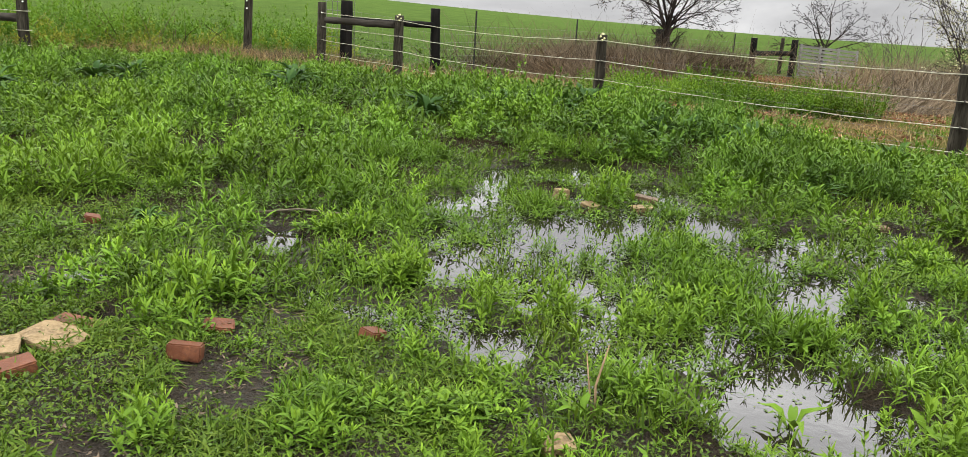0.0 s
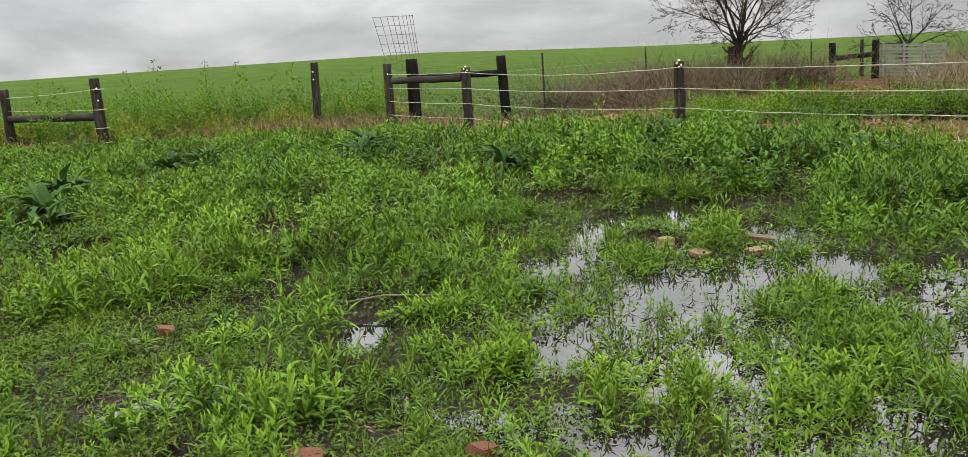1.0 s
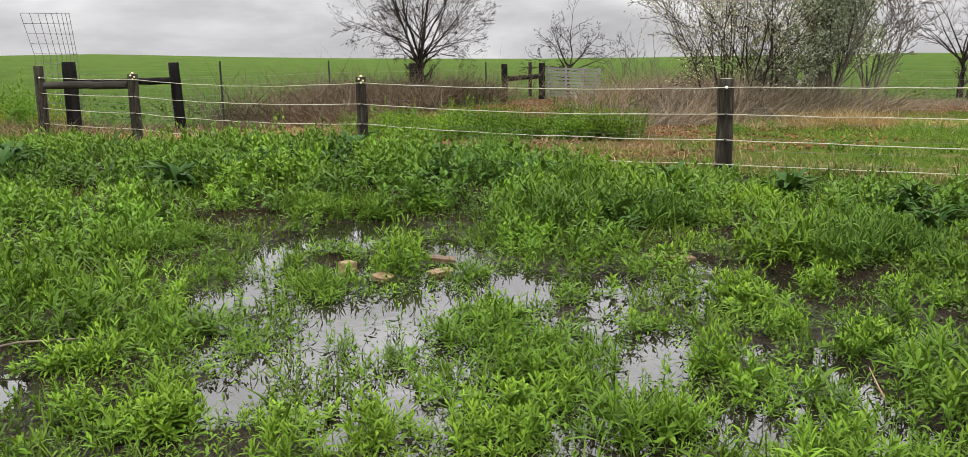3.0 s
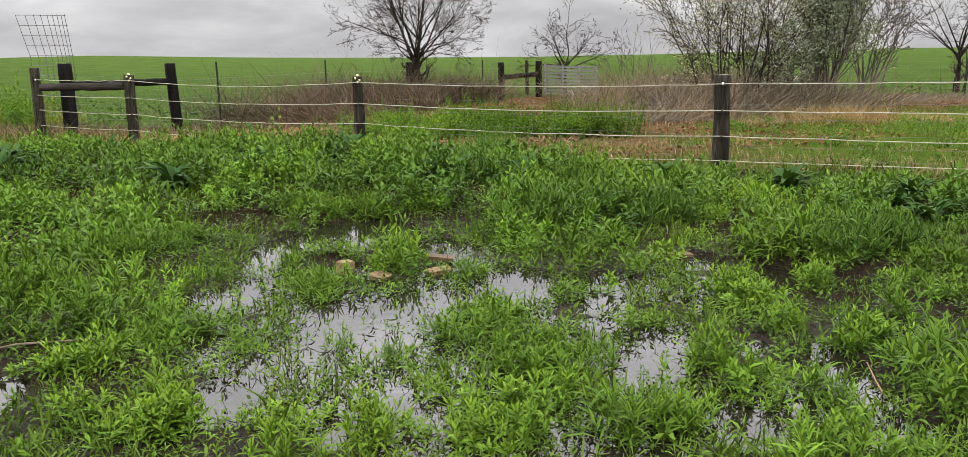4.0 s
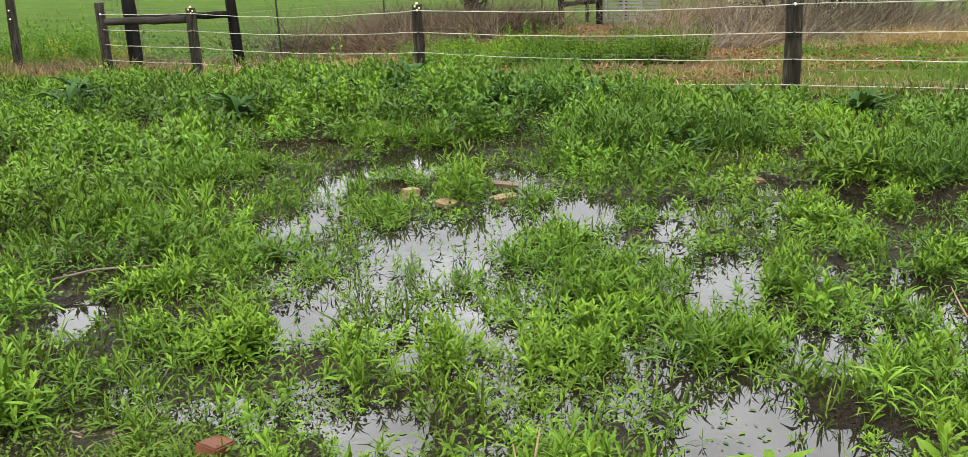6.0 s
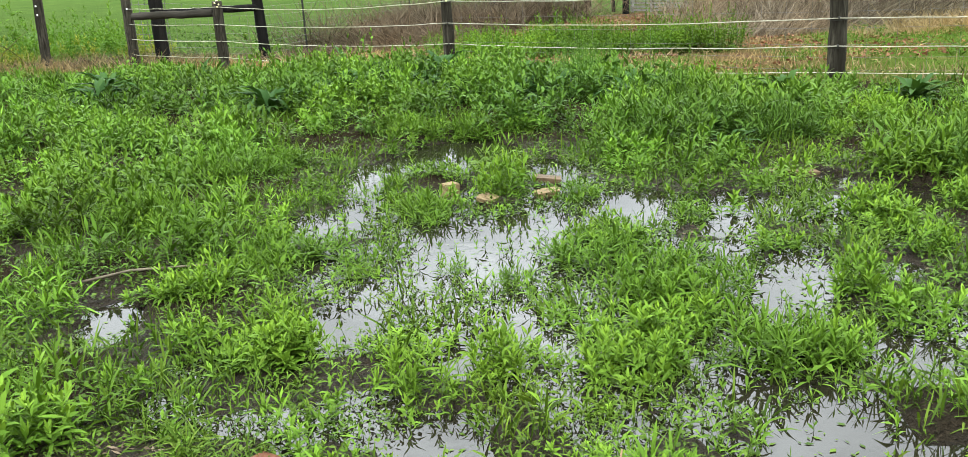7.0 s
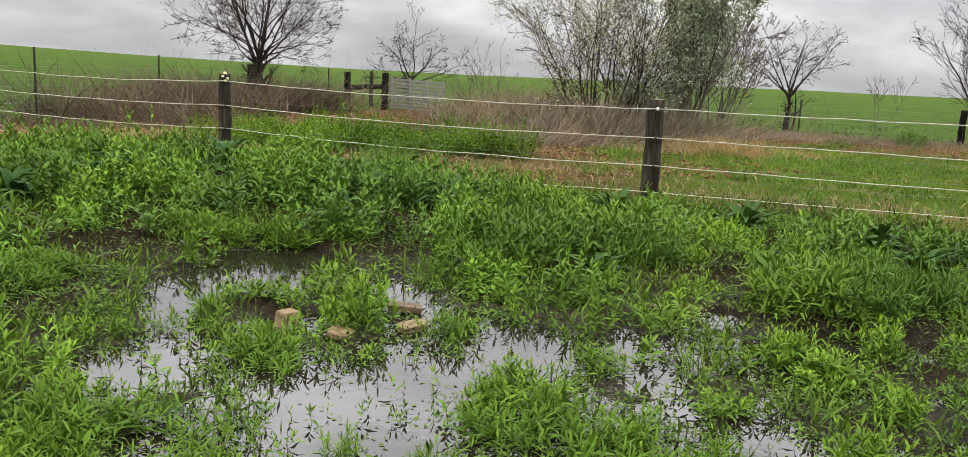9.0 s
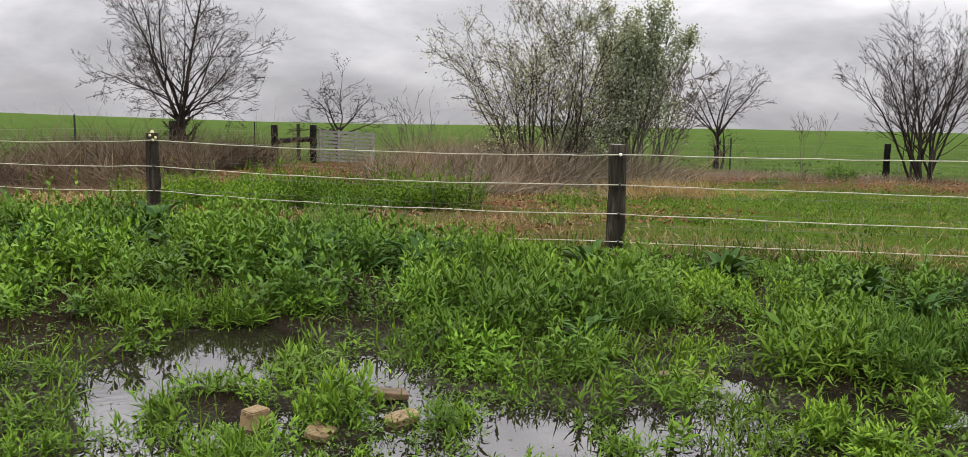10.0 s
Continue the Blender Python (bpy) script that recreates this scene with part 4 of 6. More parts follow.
def holder(name, label, category, at=(0, 0, 0), group=""):
    ob = new(name)
    ob.location = at
    return tagged(ob, label, category, group)


def wood_post(name, at, top, radius, mat, parent, seed, lean=(0, 0), label="", at_origin=(0, 0, 0), tuft=True):
    """A round timber post, a little uneven, worn round at the top."""
    g = random.Random(seed)
    z0 = ground_at(*at) - 0.15
    n = 9
    pts, rad = [], []
    for i in range(n):
        s = i / (n - 1)
        pts.append((at[0] + lean[0] * s + g.uniform(-0.006, 0.006) - at_origin[0], at[1] + lean[1] * s + g.uniform(-0.006, 0.006) - at_origin[1], z0 + (top - z0) * s - at_origin[2]))
        rad.append(radius * (1.06 - 0.1 * s + g.uniform(-0.03, 0.03)))
    pts.append((pts[-1][0], pts[-1][1], pts[-1][2] + radius * 0.10))
    rad.append(radius * 0.86)
    ob = part(name, tube(pts, rad, 12, True, 0.035, g), mat, parent, label)
    ob.data.materials.append(M_CUT)
    ob.data.polygons[len(ob.data.polygons) - 1].material_index = 1
    return ob


def insulator(post, at, way, mat):
    """A ribbed plastic knob nailed to the post's side, where the rope runs."""
    a = Vector(at)
    w = Vector(way).normalized()
    return part("insulator", tube([a, a + w * 0.018, a + w * 0.022, a + w * 0.036, a + w * 0.040, a + w * 0.055], [0.012, 0.013, 0.018, 0.018, 0.012, 0.010], 8), mat, post)


def sagging(a, b, sag, n=14, kink=0.0, seed=0):
    g = random.Random(seed)
    pts = []
    for i in range(n + 1):
        s = i / n
        p = Vector(a).lerp(Vector(b), s)
        p.z -= 4 * sag * s * (1 - s) - (g.uniform(-kink, kink) if 0 < i < n else 0)
        pts.append(p)
    return pts


rope_fence = holder("rope_fence", "electric rope fence on weathered round wooden posts", "fence")
ROPE_Z = {4: (1.17, 0.88, 0.60, 0.31), 5: (1.13, 0.82, 0.52, 0.23), 6: (1.08, 0.75, 0.44, 0.13), 7: (1.08, 0.77, 0.47, 0.18), 8: (1.14, 0.78, 0.46, 0.22), 9: (1.10, 0.77, 0.46, 0.20)}
TOPS = {0: 1.40, 1: 1.36, 2: 1.49, 3: 1.51, 4: 1.38, 5: 1.22, 6: 1.16, 7: 1.17, 8: 1.24, 9: 1.20}
RADII = {0: 0.10, 1: 0.105, 2: 0.105, 3: 0.09, 4: 0.095, 5: 0.095, 6: 0.085, 7: 0.095, 8: 0.09, 9: 0.09}
posts = {}
for k, (px, py) in enumerate(FENCE):
    posts[k] = wood_post("post", (px, py), TOPS[k], RADII[k], M_POST, rope_fence, 40 + k, lean=(0.05 if k == 3 else -0.03 if k == 2 else 0.0, 0.0))
for k, heights in ROPE_Z.items():
    px, py = FENCE[k]
    w = Vector((-px, -py, 0)).normalized()
    for i, h in enumerate(heights):
        insulator(posts[k], (px + w.x * RADII[k] * 0.92, py + w.y * RADII[k] * 0.92, h), w, (M_INSUL if k in (5, 6) else M_INSUL_W) if i == 0 else M_TPOST)
    if k in (5, 6):
        part("insulator", tube([(px, py, TOPS[k] - 0.01), (px, py, TOPS[k] + 0.012), (px, py, TOPS[k] + 0.026), (px, py, TOPS[k] + 0.04)], [0.018, 0.024, 0.024, 0.010], 8), M_INSUL, posts[k], "yellowed plastic cap insulator")
        for dx, dz in ((0.03, -0.05), (-0.035, -0.02)):
            insulator(posts[k], (px + w.x * RADII[k] * 0.9 + dx, py + w.y * RADII[k] * 0.9, TOPS[k] + dz), w, M_INSUL)
    for h in heights:
        ring = [(px + (RADII[k] * 1.05 + 0.004) * math.cos(a), py + (RADII[k] * 1.05 + 0.004) * math.sin(a), h - 0.015 + 0.012 * math.sin(a + k)) for a in np.linspace(0, math.tau, 15)]
        part("tie_wire", tube(ring, [0.0032] * 15, 4, False), M_TPOST, posts[k])
for k in range(4, 9):
    for i in range(4):
        (ax, ay), (bx, by) = FENCE[k], FENCE[k + 1]
        wa, wb = Vector((-ax, -ay, 0)).normalized() * (RADII[k] + 0.035), Vector((-bx, -by, 0)).normalized() * (RADII[k + 1] + 0.035)
        a, b = Vector((ax, ay, ROPE_Z[k][i])) + wa, Vector((bx, by, ROPE_Z[k + 1][i])) + wb
        pts = sagging(a, b, {4: 0.015, 5: 0.06, 7: 0.02}.get(k, 0.05) * (1.4 if i == 0 and k == 5 else 1.0), 16, 0.006, 10 * k + i)
        part("rope", tube(pts, [0.0052] * len(pts), 6), M_ROPE, rope_fence)
for k, hs in ((1, (1.16, 0.86)), ):
    for i, h in enumerate(hs):
        (ax, ay), (bx, by) = FENCE[k], FENCE[k + 1]
        pts = sagging((ax, ay, h), (bx, by, h + (0.12 if i == 0 else 0.02)), 0.02, 12, 0.004, 70 + i)
        part("rope", tube(pts, [0.0052] * len(pts), 6), M_ROPE, rope_fence)
for h in (0.51, 0.22, 0.88, 1.28):
    px, py = FENCE[2]
    ring = [(px + 0.135 * math.cos(a), py + 0.135 * math.sin(a), h) for a in np.linspace(0, math.tau, 17)]
    part("rope", tube(ring, [0.007] * 17, 5, False), M_ROPE, rope_fence, "white rope wrapped round the post")
for k, h in ((3, 1.32), (3, 1.16), (2, 1.30), (2, 1.06)):
    px, py = FENCE[k]
    w = Vector((-px, -py, 0)).normalized()
    insulator(posts[k], (px + w.x * RADII[k] * 0.92, py + w.y * RADII[k] * 0.92, h), w, M_INSUL_W)


def log_rail(name, a, b, radius, parent, seed, mat=M_RAIL):
    g = random.Random(seed)
    n = 10
    pts = [Vector(a).lerp(Vector(b), i / n) + Vector((0, 0, g.uniform(-0.008, 0.008))) for i in range(n + 1)]
    return part(name, tube(pts, [radius * g.uniform(0.93, 1.06) for _ in pts], 10, True, 0.04, g), mat, parent)


log_rail("brace_rail", (-3.66, 19.88, 1.02), (-2.06, 18.9, 1.02), 0.075, rope_fence, 5)
log_rail("brace_rail", (-13.25, 21.38, 0.66), (-9.42, 18.30, 0.73), 0.085, rope_fence, 6)

wire_fence = holder("wire_fence", "woven wire stock fence with dark timber brace posts and steel posts", "fence")
brace = [wood_post("brace_post", (-3.32, 20.5), 1.44, 0.135, M_POST_DARK, wire_fence, 81), wood_post("brace_post", (-1.4, 22.0), 1.38, 0.115, M_POST_DARK, wire_fence, 82, lean=(-0.06, 0)),
         wood_post("brace_post", (9.39, 33.7), 0.98, 0.12, M_POST_DARK, wire_fence, 83), wood_post("brace_post", (11.35, 35.2), 0.97, 0.13, M_POST_DARK, wire_fence, 84),
         wood_post("brace_post", (11.5, 37.2), 0.98, 0.075, M_POST, wire_fence, 85), wood_post("brace_post", (25.0, 21.1), 0.76, 0.10, M_POST_DARK, wire_fence, 86),
         wood_post("brace_post", (5.5, 31.15), 1.12, 0.14, M_POST_DARK, wire_fence, 87)]
log_rail("brace_rail", (-3.2, 20.55, 1.03), (-1.44, 21.98, 1.00), 0.075, wire_fence, 9, M_POST_DARK)
log_rail("brace_rail", (9.39, 33.7, 0.44), (11.35, 35.2, 0.47), 0.095, wire_fence, 10, M_POST_DARK)


def t_post(at, top, parent):
    """A rolled steel T-post with studs down its face."""
    z0 = ground_at(*at) - 0.1
    bm = bmesh.new()
    for sx, sy, ox, oy in ((0.045, 0.008, 0, 0), (0.008, 0.042, 0, 0.024)):
        g = bmesh.ops.create_cube(bm, size=1.0)
        for v in g["verts"]:
            v.co = Vector((v.co.x * sx + ox, v.co.y * sy + oy, (v.co.z + 0.5) * (top - z0)))
    for i in range(int((top - z0) / 0.08)):
        g = bmesh.ops.create_cube(bm, size=1.0)
        for v in g["verts"]:
            v.co = Vector((v.co.x * 0.02, v.co.y * 0.012 - 0.009, v.co.z * 0.02 + 0.06 + 0.08 * i))
    return part("steel_post", bm, M_TPOST, parent, m=pose(at[0], at[1], z0))


for at, top in (((-0.53, 23.8), 1.38), ((2.47, 28.5), 1.30), ((8.52, 33.1), 1.09), ((19.0, 28.5), 0.85), ((22.0, 24.8), 0.82)):
    t_post(at, top, wire_fence)


def woven_wire(line, heights, step, parent, radius=0.0028, low=0.05):
    """Line wires and stay wires of one stretch, knotted into one sheet."""
    for (ax, ay), (bx, by) in zip(line, line[1:]):
        n = max(2, int(math.hypot(bx - ax, by - ay) / step))
        bats = []
        rows = []
        for h in heights:
            rows.append((np.array([ax, ay, ground_at(ax, ay) + h]), np.array([bx, by, ground_at(bx, by) + h])))
        for i in range(n):
            p = [(rows[j][0] * (1 - i / n) + rows[j][1] * i / n, rows[j + 1][0] * (1 - i / n) + rows[j + 1][1] * i / n) for j in range(len(rows) - 1)]
            rows_a, rows_b = p[0][0], p[-1][1]
            bats.append((rows_a, rows_b))
        segs = rows + bats
        a, b = np.array([s[0] for s in segs]), np.array([s[1] for s in segs])
        part("wire_mesh", mesh_of("wire_mesh", *prisms(a, b, np.full(len(a), radius), np.full(len(a), radius), 3)), M_WIRE, parent)


def prisms(a, b, ra, rb, sides):
    """Open round bars between pairs of points."""
    t = unit(b - a)
    ref = np.where(np.abs(t[:, 2:3]) > 0.9, np.array([[1.0, 0, 0]]), np.array([[0, 0, 1.0]]))
    u = unit(np.cross(t, ref))
    v = np.cross(t, u)
    rings = []
    for base, rad in ((a, ra), (b, rb)):
        for k in range(sides):
            an = math.tau * k / sides
            rings.append(base + (u * math.cos(an) + v * math.sin(an)) * rad[:, None])
    verts = np.stack(rings, 1).reshape(-1, 3)
    k0 = np.arange(len(a))[:, None] * (2 * sides)
    q = np.concatenate([k0 + np.array([k, (k + 1) % sides, sides + (k + 1) % sides, sides + k]) for k in range(sides)])
    return verts, q, None


woven_wire(WIRE_LINE[:6], (0.08, 0.2, 0.33, 0.47, 0.62, 0.80, 1.0, 1.2), 0.18, wire_fence)
woven_wire(WIRE_RIGHT, (0.1, 0.3, 0.5, 0.75, 1.0), 0.3, wire_fence)
woven_wire(FENCE[6:9], (0.10, 0.24, 0.38, 0.56, 0.74, 0.98), 0.3, rope_fence, radius=0.0016)

# a stock panel stood on end behind the corner post
panel = holder("stock_panel", "rusty welded wire stock panel stood on end, bent at the top", "wire panel", (-4.0, 20.85, 0.0))
bars = []
for i, u in enumerate((0.0, 0.16, 0.30, 0.42, 0.53, 0.62, 0.70, 0.77, 0.83)):
    bars.append(((u, 0.0, 0.02), (u * 0.93 + 0.02, 0.0, 1.58)))
    bars.append(((u * 0.93 + 0.02, 0.0, 1.58), (u * 1.06 - 0.13, -0.16, 2.40)))
for j in range(13):
    zz = 0.06 + 0.195 * j
    s = max(0.0, (zz - 1.58) / 0.82)
    bars.append(((0.02 - 0.15 * s, -0.16 * s, zz), (0.80 - 0.05 * s + 0.02, -0.16 * s, zz - 0.02)))
for a, b in bars:
    part("panel_wire", mesh_of("panel_wire", *prisms(np.array([a]), np.array([b]), np.array([0.0055]), np.array([0.0055]), 5)), M_WIRE, panel)

# an old slatted gate leaning by the far brace
gate = holder("slatted_gate", "weathered grey slatted wooden gate behind the fence", "gate", (11.6, 35.3, ground_at(12.6, 35.2)))
GATE_H = 0.80 - ground_at(12.6, 35.2)
for j in range(9):
    g = random.Random(j)
    part("slat", box(2.25, 0.028, 0.082, 0.003, 0.004, j), M_SLAT, gate, m=pose(1.1, -0.02, 0.06 + (GATE_H - 0.16) * j / 8, 0, 3.6 + g.uniform(-0.5, 0.5), -4.6))
for u in (0.06, 0.78, 1.45, 2.14):
    part("upright", box(0.085, 0.035, GATE_H, 0.003, 0.004, int(u * 10)), M_SLAT, gate, m=pose(u, -0.055 - 0.08 * (u - 1.1), GATE_H / 2 - 0.063 * (u - 0.8)))


# ---- trees ----
def grow(segs, tips, p, d, length, radius, level, g, spec):
    """One limb: wandering, tapering, with side limbs along it."""
    n = spec["steps"][level]
    step = length / n
    for i in range(n):
        s = i / n
        d = (d + Vector((g.gauss(0, 1), g.gauss(0, 1), g.gauss(0, 1))) * spec["wander"] + Vector((0, 0, spec["up"][level]))).normalized()
        q = p + d * step
        r0, r1 = max(radius * (1 - 0.75 * s), 0.75 * spec["fine"]), max(radius * (1 - 0.75 * (s + 1 / n)), 0.75 * spec["fine"])
        segs.append((p.copy(), q.copy(), r0, r1))
        if level < spec["levels"] and s >= spec["clear"][level]:
            for _ in range(spec["kids"][level] if g.random() < 0.999 else 1):
                if g.random() > spec["chance"][level]:
                    continue
                side = d.orthogonal().normalized()
                side.rotate(Matrix.Rotation(g.uniform(0, math.tau), 3, d))
                ang = math.radians(g.uniform(*spec["angle"]))
                nd = (d * math.cos(ang) + side * math.sin(ang)).normalized()
                grow(segs, tips, q, nd, length * g.uniform(*spec["short"]) * (1 - spec["tip"] * s), max(r1 * g.uniform(0.45, 0.7), spec["fine"]), level + 1, g, spec)
        p = q
    tips.append((p.copy(), d.copy(), level))


def tree(name, at, stems, spec, seed, bark, leaf_mat, leaf_n, leaf_size, label, category="tree", spread=0.35, leaf_from=2, crown=None):
    """Tapered limbs down to twigs in one trunk mesh; buds or leaves along the twigs in a crown mesh."""
    g = random.Random(seed)
    gen = np.random.default_rng(seed)
    segs, tips = [], []
    root = holder(name, label, category, (at[0], at[1], ground_at(*at) - 0.08))
    for off, dirn, length, radius in stems:
        grow(segs, tips, Vector(off if len(off) == 3 else (*off, 0)), Vector(dirn).normalized(), length, radius, 0, g, spec)
    a, b = np.array([s[0] for s in segs]), np.array([s[1] for s in segs])
    ra, rb = np.array([s[2] for s in segs]), np.array([s[3] for s in segs])
    thick = ra > 0.018
    mid, fine = ~thick & (ra > 0.0095), ra <= 0.0095
    ang = gen.uniform(-math.pi, math.pi, (fine.sum(), 1))
    t = unit(b[fine] - a[fine])
    flat = unit(np.cross(t, np.array([[0.02, 0.01, 1.0]])))
    u = unit(np.cross(t, flat) * np.cos(0.25 * ang) + flat * np.sin(0.25 * ang))
    v = np.stack([a[fine] - u * ra[fine][:, None], a[fine] + u * ra[fine][:, None], b[fine] + u * rb[fine][:, None], b[fine] - u * rb[fine][:, None]], 1).reshape(-1, 3)
    parts = [prisms(a[thick], b[thick], ra[thick], rb[thick], 8), prisms(a[mid], b[mid], ra[mid], rb[mid], 3), (v, np.arange(fine.sum())[:, None] * 4 + np.arange(4), None)]
    part("trunk", mesh_of("trunk", *join(parts)), bark, root)
    if leaf_n:
        thin = np.where((ra < 0.012) & (b[:, 2] > 0.35))[0]
        pick = gen.choice(thin, leaf_n)
        f = gen.random((leaf_n, 1))
        base = a[pick] * (1 - f) + b[pick] * f + gen.normal(0, 0.02 if leaf_n < 9000 else 0.09, (leaf_n, 3))
        way = unit(unit(b[pick] - a[pick]) + gen.normal(0, 0.7, (leaf_n, 3)))
        ln = gen.uniform(0.6, 1.3, leaf_n) * leaf_size
        part("crown", mesh_of("crown", *leaves(base, way, ln, ln * 0.6, gen.uniform(0, 0.4, leaf_n), 1.2, gen=gen, kite=True)), leaf_mat, root)
    return root


UPRIGHT = dict(tip=0.7, fine=0.0085, levels=4, steps=(8, 6, 5, 4, 3), wander=0.08, up=(0.04, 0.07, 0.06, 0.04, 0.03), clear=(0.06, 0.1, 0.15, 0.15, 1), kids=(2, 2, 2, 2, 0), chance=(0.8, 0.55, 0.45, 0.4, 0), angle=(22, 50), short=(0.32, 0.52))
SMALL = dict(tip=0.7, fine=0.009, levels=3, steps=(5, 5, 4, 3), wander=0.12, up=(0.03, 0.03, 0.02, 0.02), clear=(0.35, 0.2, 0.15, 1), kids=(2, 2, 2, 0), chance=(0.9, 0.75, 0.6, 0), angle=(30, 65), short=(0.5, 0.8))

bare_stems = [((0, 0), (0.04, 0, 1), 1.9, 0.21), ((0.12, 0.0), (0.03, 0.05, 1), 1.7, 0.13)]
bare_stems += [((0.0, 0.0, 1.4 + 0.14 * k), (math.cos(k * 1.9 + 0.2) * 2.2, math.sin(k * 1.9 + 0.2) * 2.2, 1.0), 2.5 - 0.1 * k, 0.024) for k in range(4)]
bare_stems += [((0.03, 0.0, 1.25 + 0.06 * k), (math.cos(k * 2.4) * w, math.sin(k * 2.4) * w, 1.0), ln, rad) for k, (w, ln, rad) in enumerate(((0.12, 4.4, 0.062), (0.32, 4.2, 0.05), (0.62, 3.8, 0.042), (0.9, 3.5, 0.038), (0.4, 4.0, 0.042), (1.2, 3.3, 0.032), (1.4, 3.1, 0.030), (1.0, 3.3, 0.034), (2.2, 2.8, 0.026), (0.5, 3.9, 0.040), (1.1, 3.1, 0.032), (0.75, 3.5, 0.034), (1.9, 2.8, 0.026)))]
OPEN = dict(tip=0.5, fine=0.0058, levels=4, steps=(13, 8, 5, 3, 2), wander=0.07, clear=(0.12, 0.15, 0.2, 0.2, 1), kids=(1, 1, 1, 1, 0), chance=(0.95, 0.92, 0.82, 0.55, 0), angle=(28, 52), short=(0.34, 0.62), up=(0.03, 0.02, 0.01, 0.0, 0.0))
tree("bare_tree", (5.72, 31.4), bare_stems, OPEN, 11, M_BARK, M_DRYBUD, 3000, 0.05, "dark bare tree with a spreading crown beside the wire fence")
bush_stems = [(((0.2 + 0.035 * k) * math.cos(k * 2.4), (0.2 + 0.035 * k) * math.sin(k * 2.4)), ((0.05 + 0.02 * k) * math.cos(k * 2.4), (0.05 + 0.02 * k) * math.sin(k * 2.4), 1.0), 3.1 + 0.22 * (k % 4), 0.028) for k in range(18)]
tree("budding_shrub", (11.35, 20.35), bush_stems, UPRIGHT | dict(tip=0.45, kids=(1, 1, 1, 1, 0), steps=(11, 7, 5, 3, 2), chance=(0.95, 0.85, 0.7, 0.5, 0), angle=(26, 55), short=(0.34, 0.58), fine=0.0062), 12, M_BARK, M_BUD, 15000, 0.046, "tall many-stemmed shrub with pale opening buds", "shrub")
leafy_stems = [((0.14 * math.cos(k * 1.1), 0.14 * math.sin(k * 1.1)), (0.12 * math.cos(k * 1.1), 0.12 * math.sin(k * 1.1), 1.0), 3.15 + 0.3 * (k % 3), 0.034) for k in range(11)]
tree("silver_leaved_tree", (13.55, 20.1), leafy_stems, UPRIGHT | dict(angle=(12, 32), up=(0.04, 0.10, 0.10, 0.06, 0.04)), 13, M_BARK_GREY, M_SILVER, 34000, 0.066, "upright tree in silvery green young leaf")
low_stems = [((0.25 * math.cos(k * 2.4), 0.25 * math.sin(k * 2.4)), (0.35 * math.cos(k * 2.4), 0.35 * math.sin(k * 2.4), 1.0), 1.5 + 0.25 * (k % 3), 0.022) for k in range(8)]
tree("silver_leaved_shrub", (12.25, 20.0), low_stems, UPRIGHT | dict(steps=(7, 5, 4, 3, 2)), 20, M_BARK_GREY, M_SILVER, 7000, 0.058, "low shrub in silvery green young leaf", "shrub")
tree("bare_sapling", (14.4, 20.1), [((0.1 * k, 0), (0.3 + 0.1 * k, -0.1 + 0.1 * k, 1.0), 2.9 + 0.2 * k, 0.03) for k in range(3)], UPRIGHT, 14, M_BARK_GREY, M_BUD, 500, 0.035, "thin bare sapling beside the leafy tree", "sapling")
tree("small_bare_tree", (24.3, 27.7), [((0, 0), (-0.03, 0, 1), 1.5, 0.13), ((0.25, 0), (0.25, 0, 1), 1.6, 0.05)] + [((0.0, 0.0, 1.15 + 0.04 * k), (math.cos(k * 2.4) * w, math.sin(k * 2.4) * w, 1.0), 2.4, 0.03) for k, w in enumerate((0.2, 0.6, 0.9, 0.5, 1.2, 0.8, 1.7, 1.4, 1.0, 0.4))], OPEN | dict(steps=(7, 6, 4, 3, 2), fine=0.0065), 15, M_BARK, M_DRYBUD, 500, 0.04, "small bare tree with a short thick trunk")
right_stems = [((0.3 * math.cos(k * 0.9), 0.3 * math.sin(k * 0.9)), ((0.12 + 0.10 * (k % 5)) * math.cos(k * 2.4), (0.12 + 0.10 * (k % 5)) * math.sin(k * 2.4), 1.0), 3.5 + 0.45 * (k % 3), 0.042) for k in range(13)]
tree("many_stemmed_tree", (24.75, 19.7), right_stems, OPEN | dict(up=(0.01, 0.04, 0.03, 0.02, 0.0), angle=(22, 45)), 16, M_BARK, M_DRYBUD, 1500, 0.035, "bare many-stemmed tree at the field's edge")
tree("thorn_tree", (13.4, 37.8), [((0, 0), (0.08, 0, 1), 1.5, 0.09)] + [((0.02, 0, 0.95 + 0.05 * k), (w, 0.3 * math.cos(k * 2.0), 1.0), ln, 0.030) for k, (w, ln) in enumerate(((1.9, 2.2), (-2.0, 2.2), (-1.1, 2.1), (1.1, 2.3), (-0.45, 2.0), (0.5, 2.7), (1.5, 1.8), (-1.5, 1.7)))], OPEN | dict(fine=0.008, wander=0.10, chance=(0.75, 0.7, 0.6, 0.4, 0), angle=(30, 62)), 17, M_BARK, None, 0, 0.03, "small bare thorny tree behind the slatted gate")
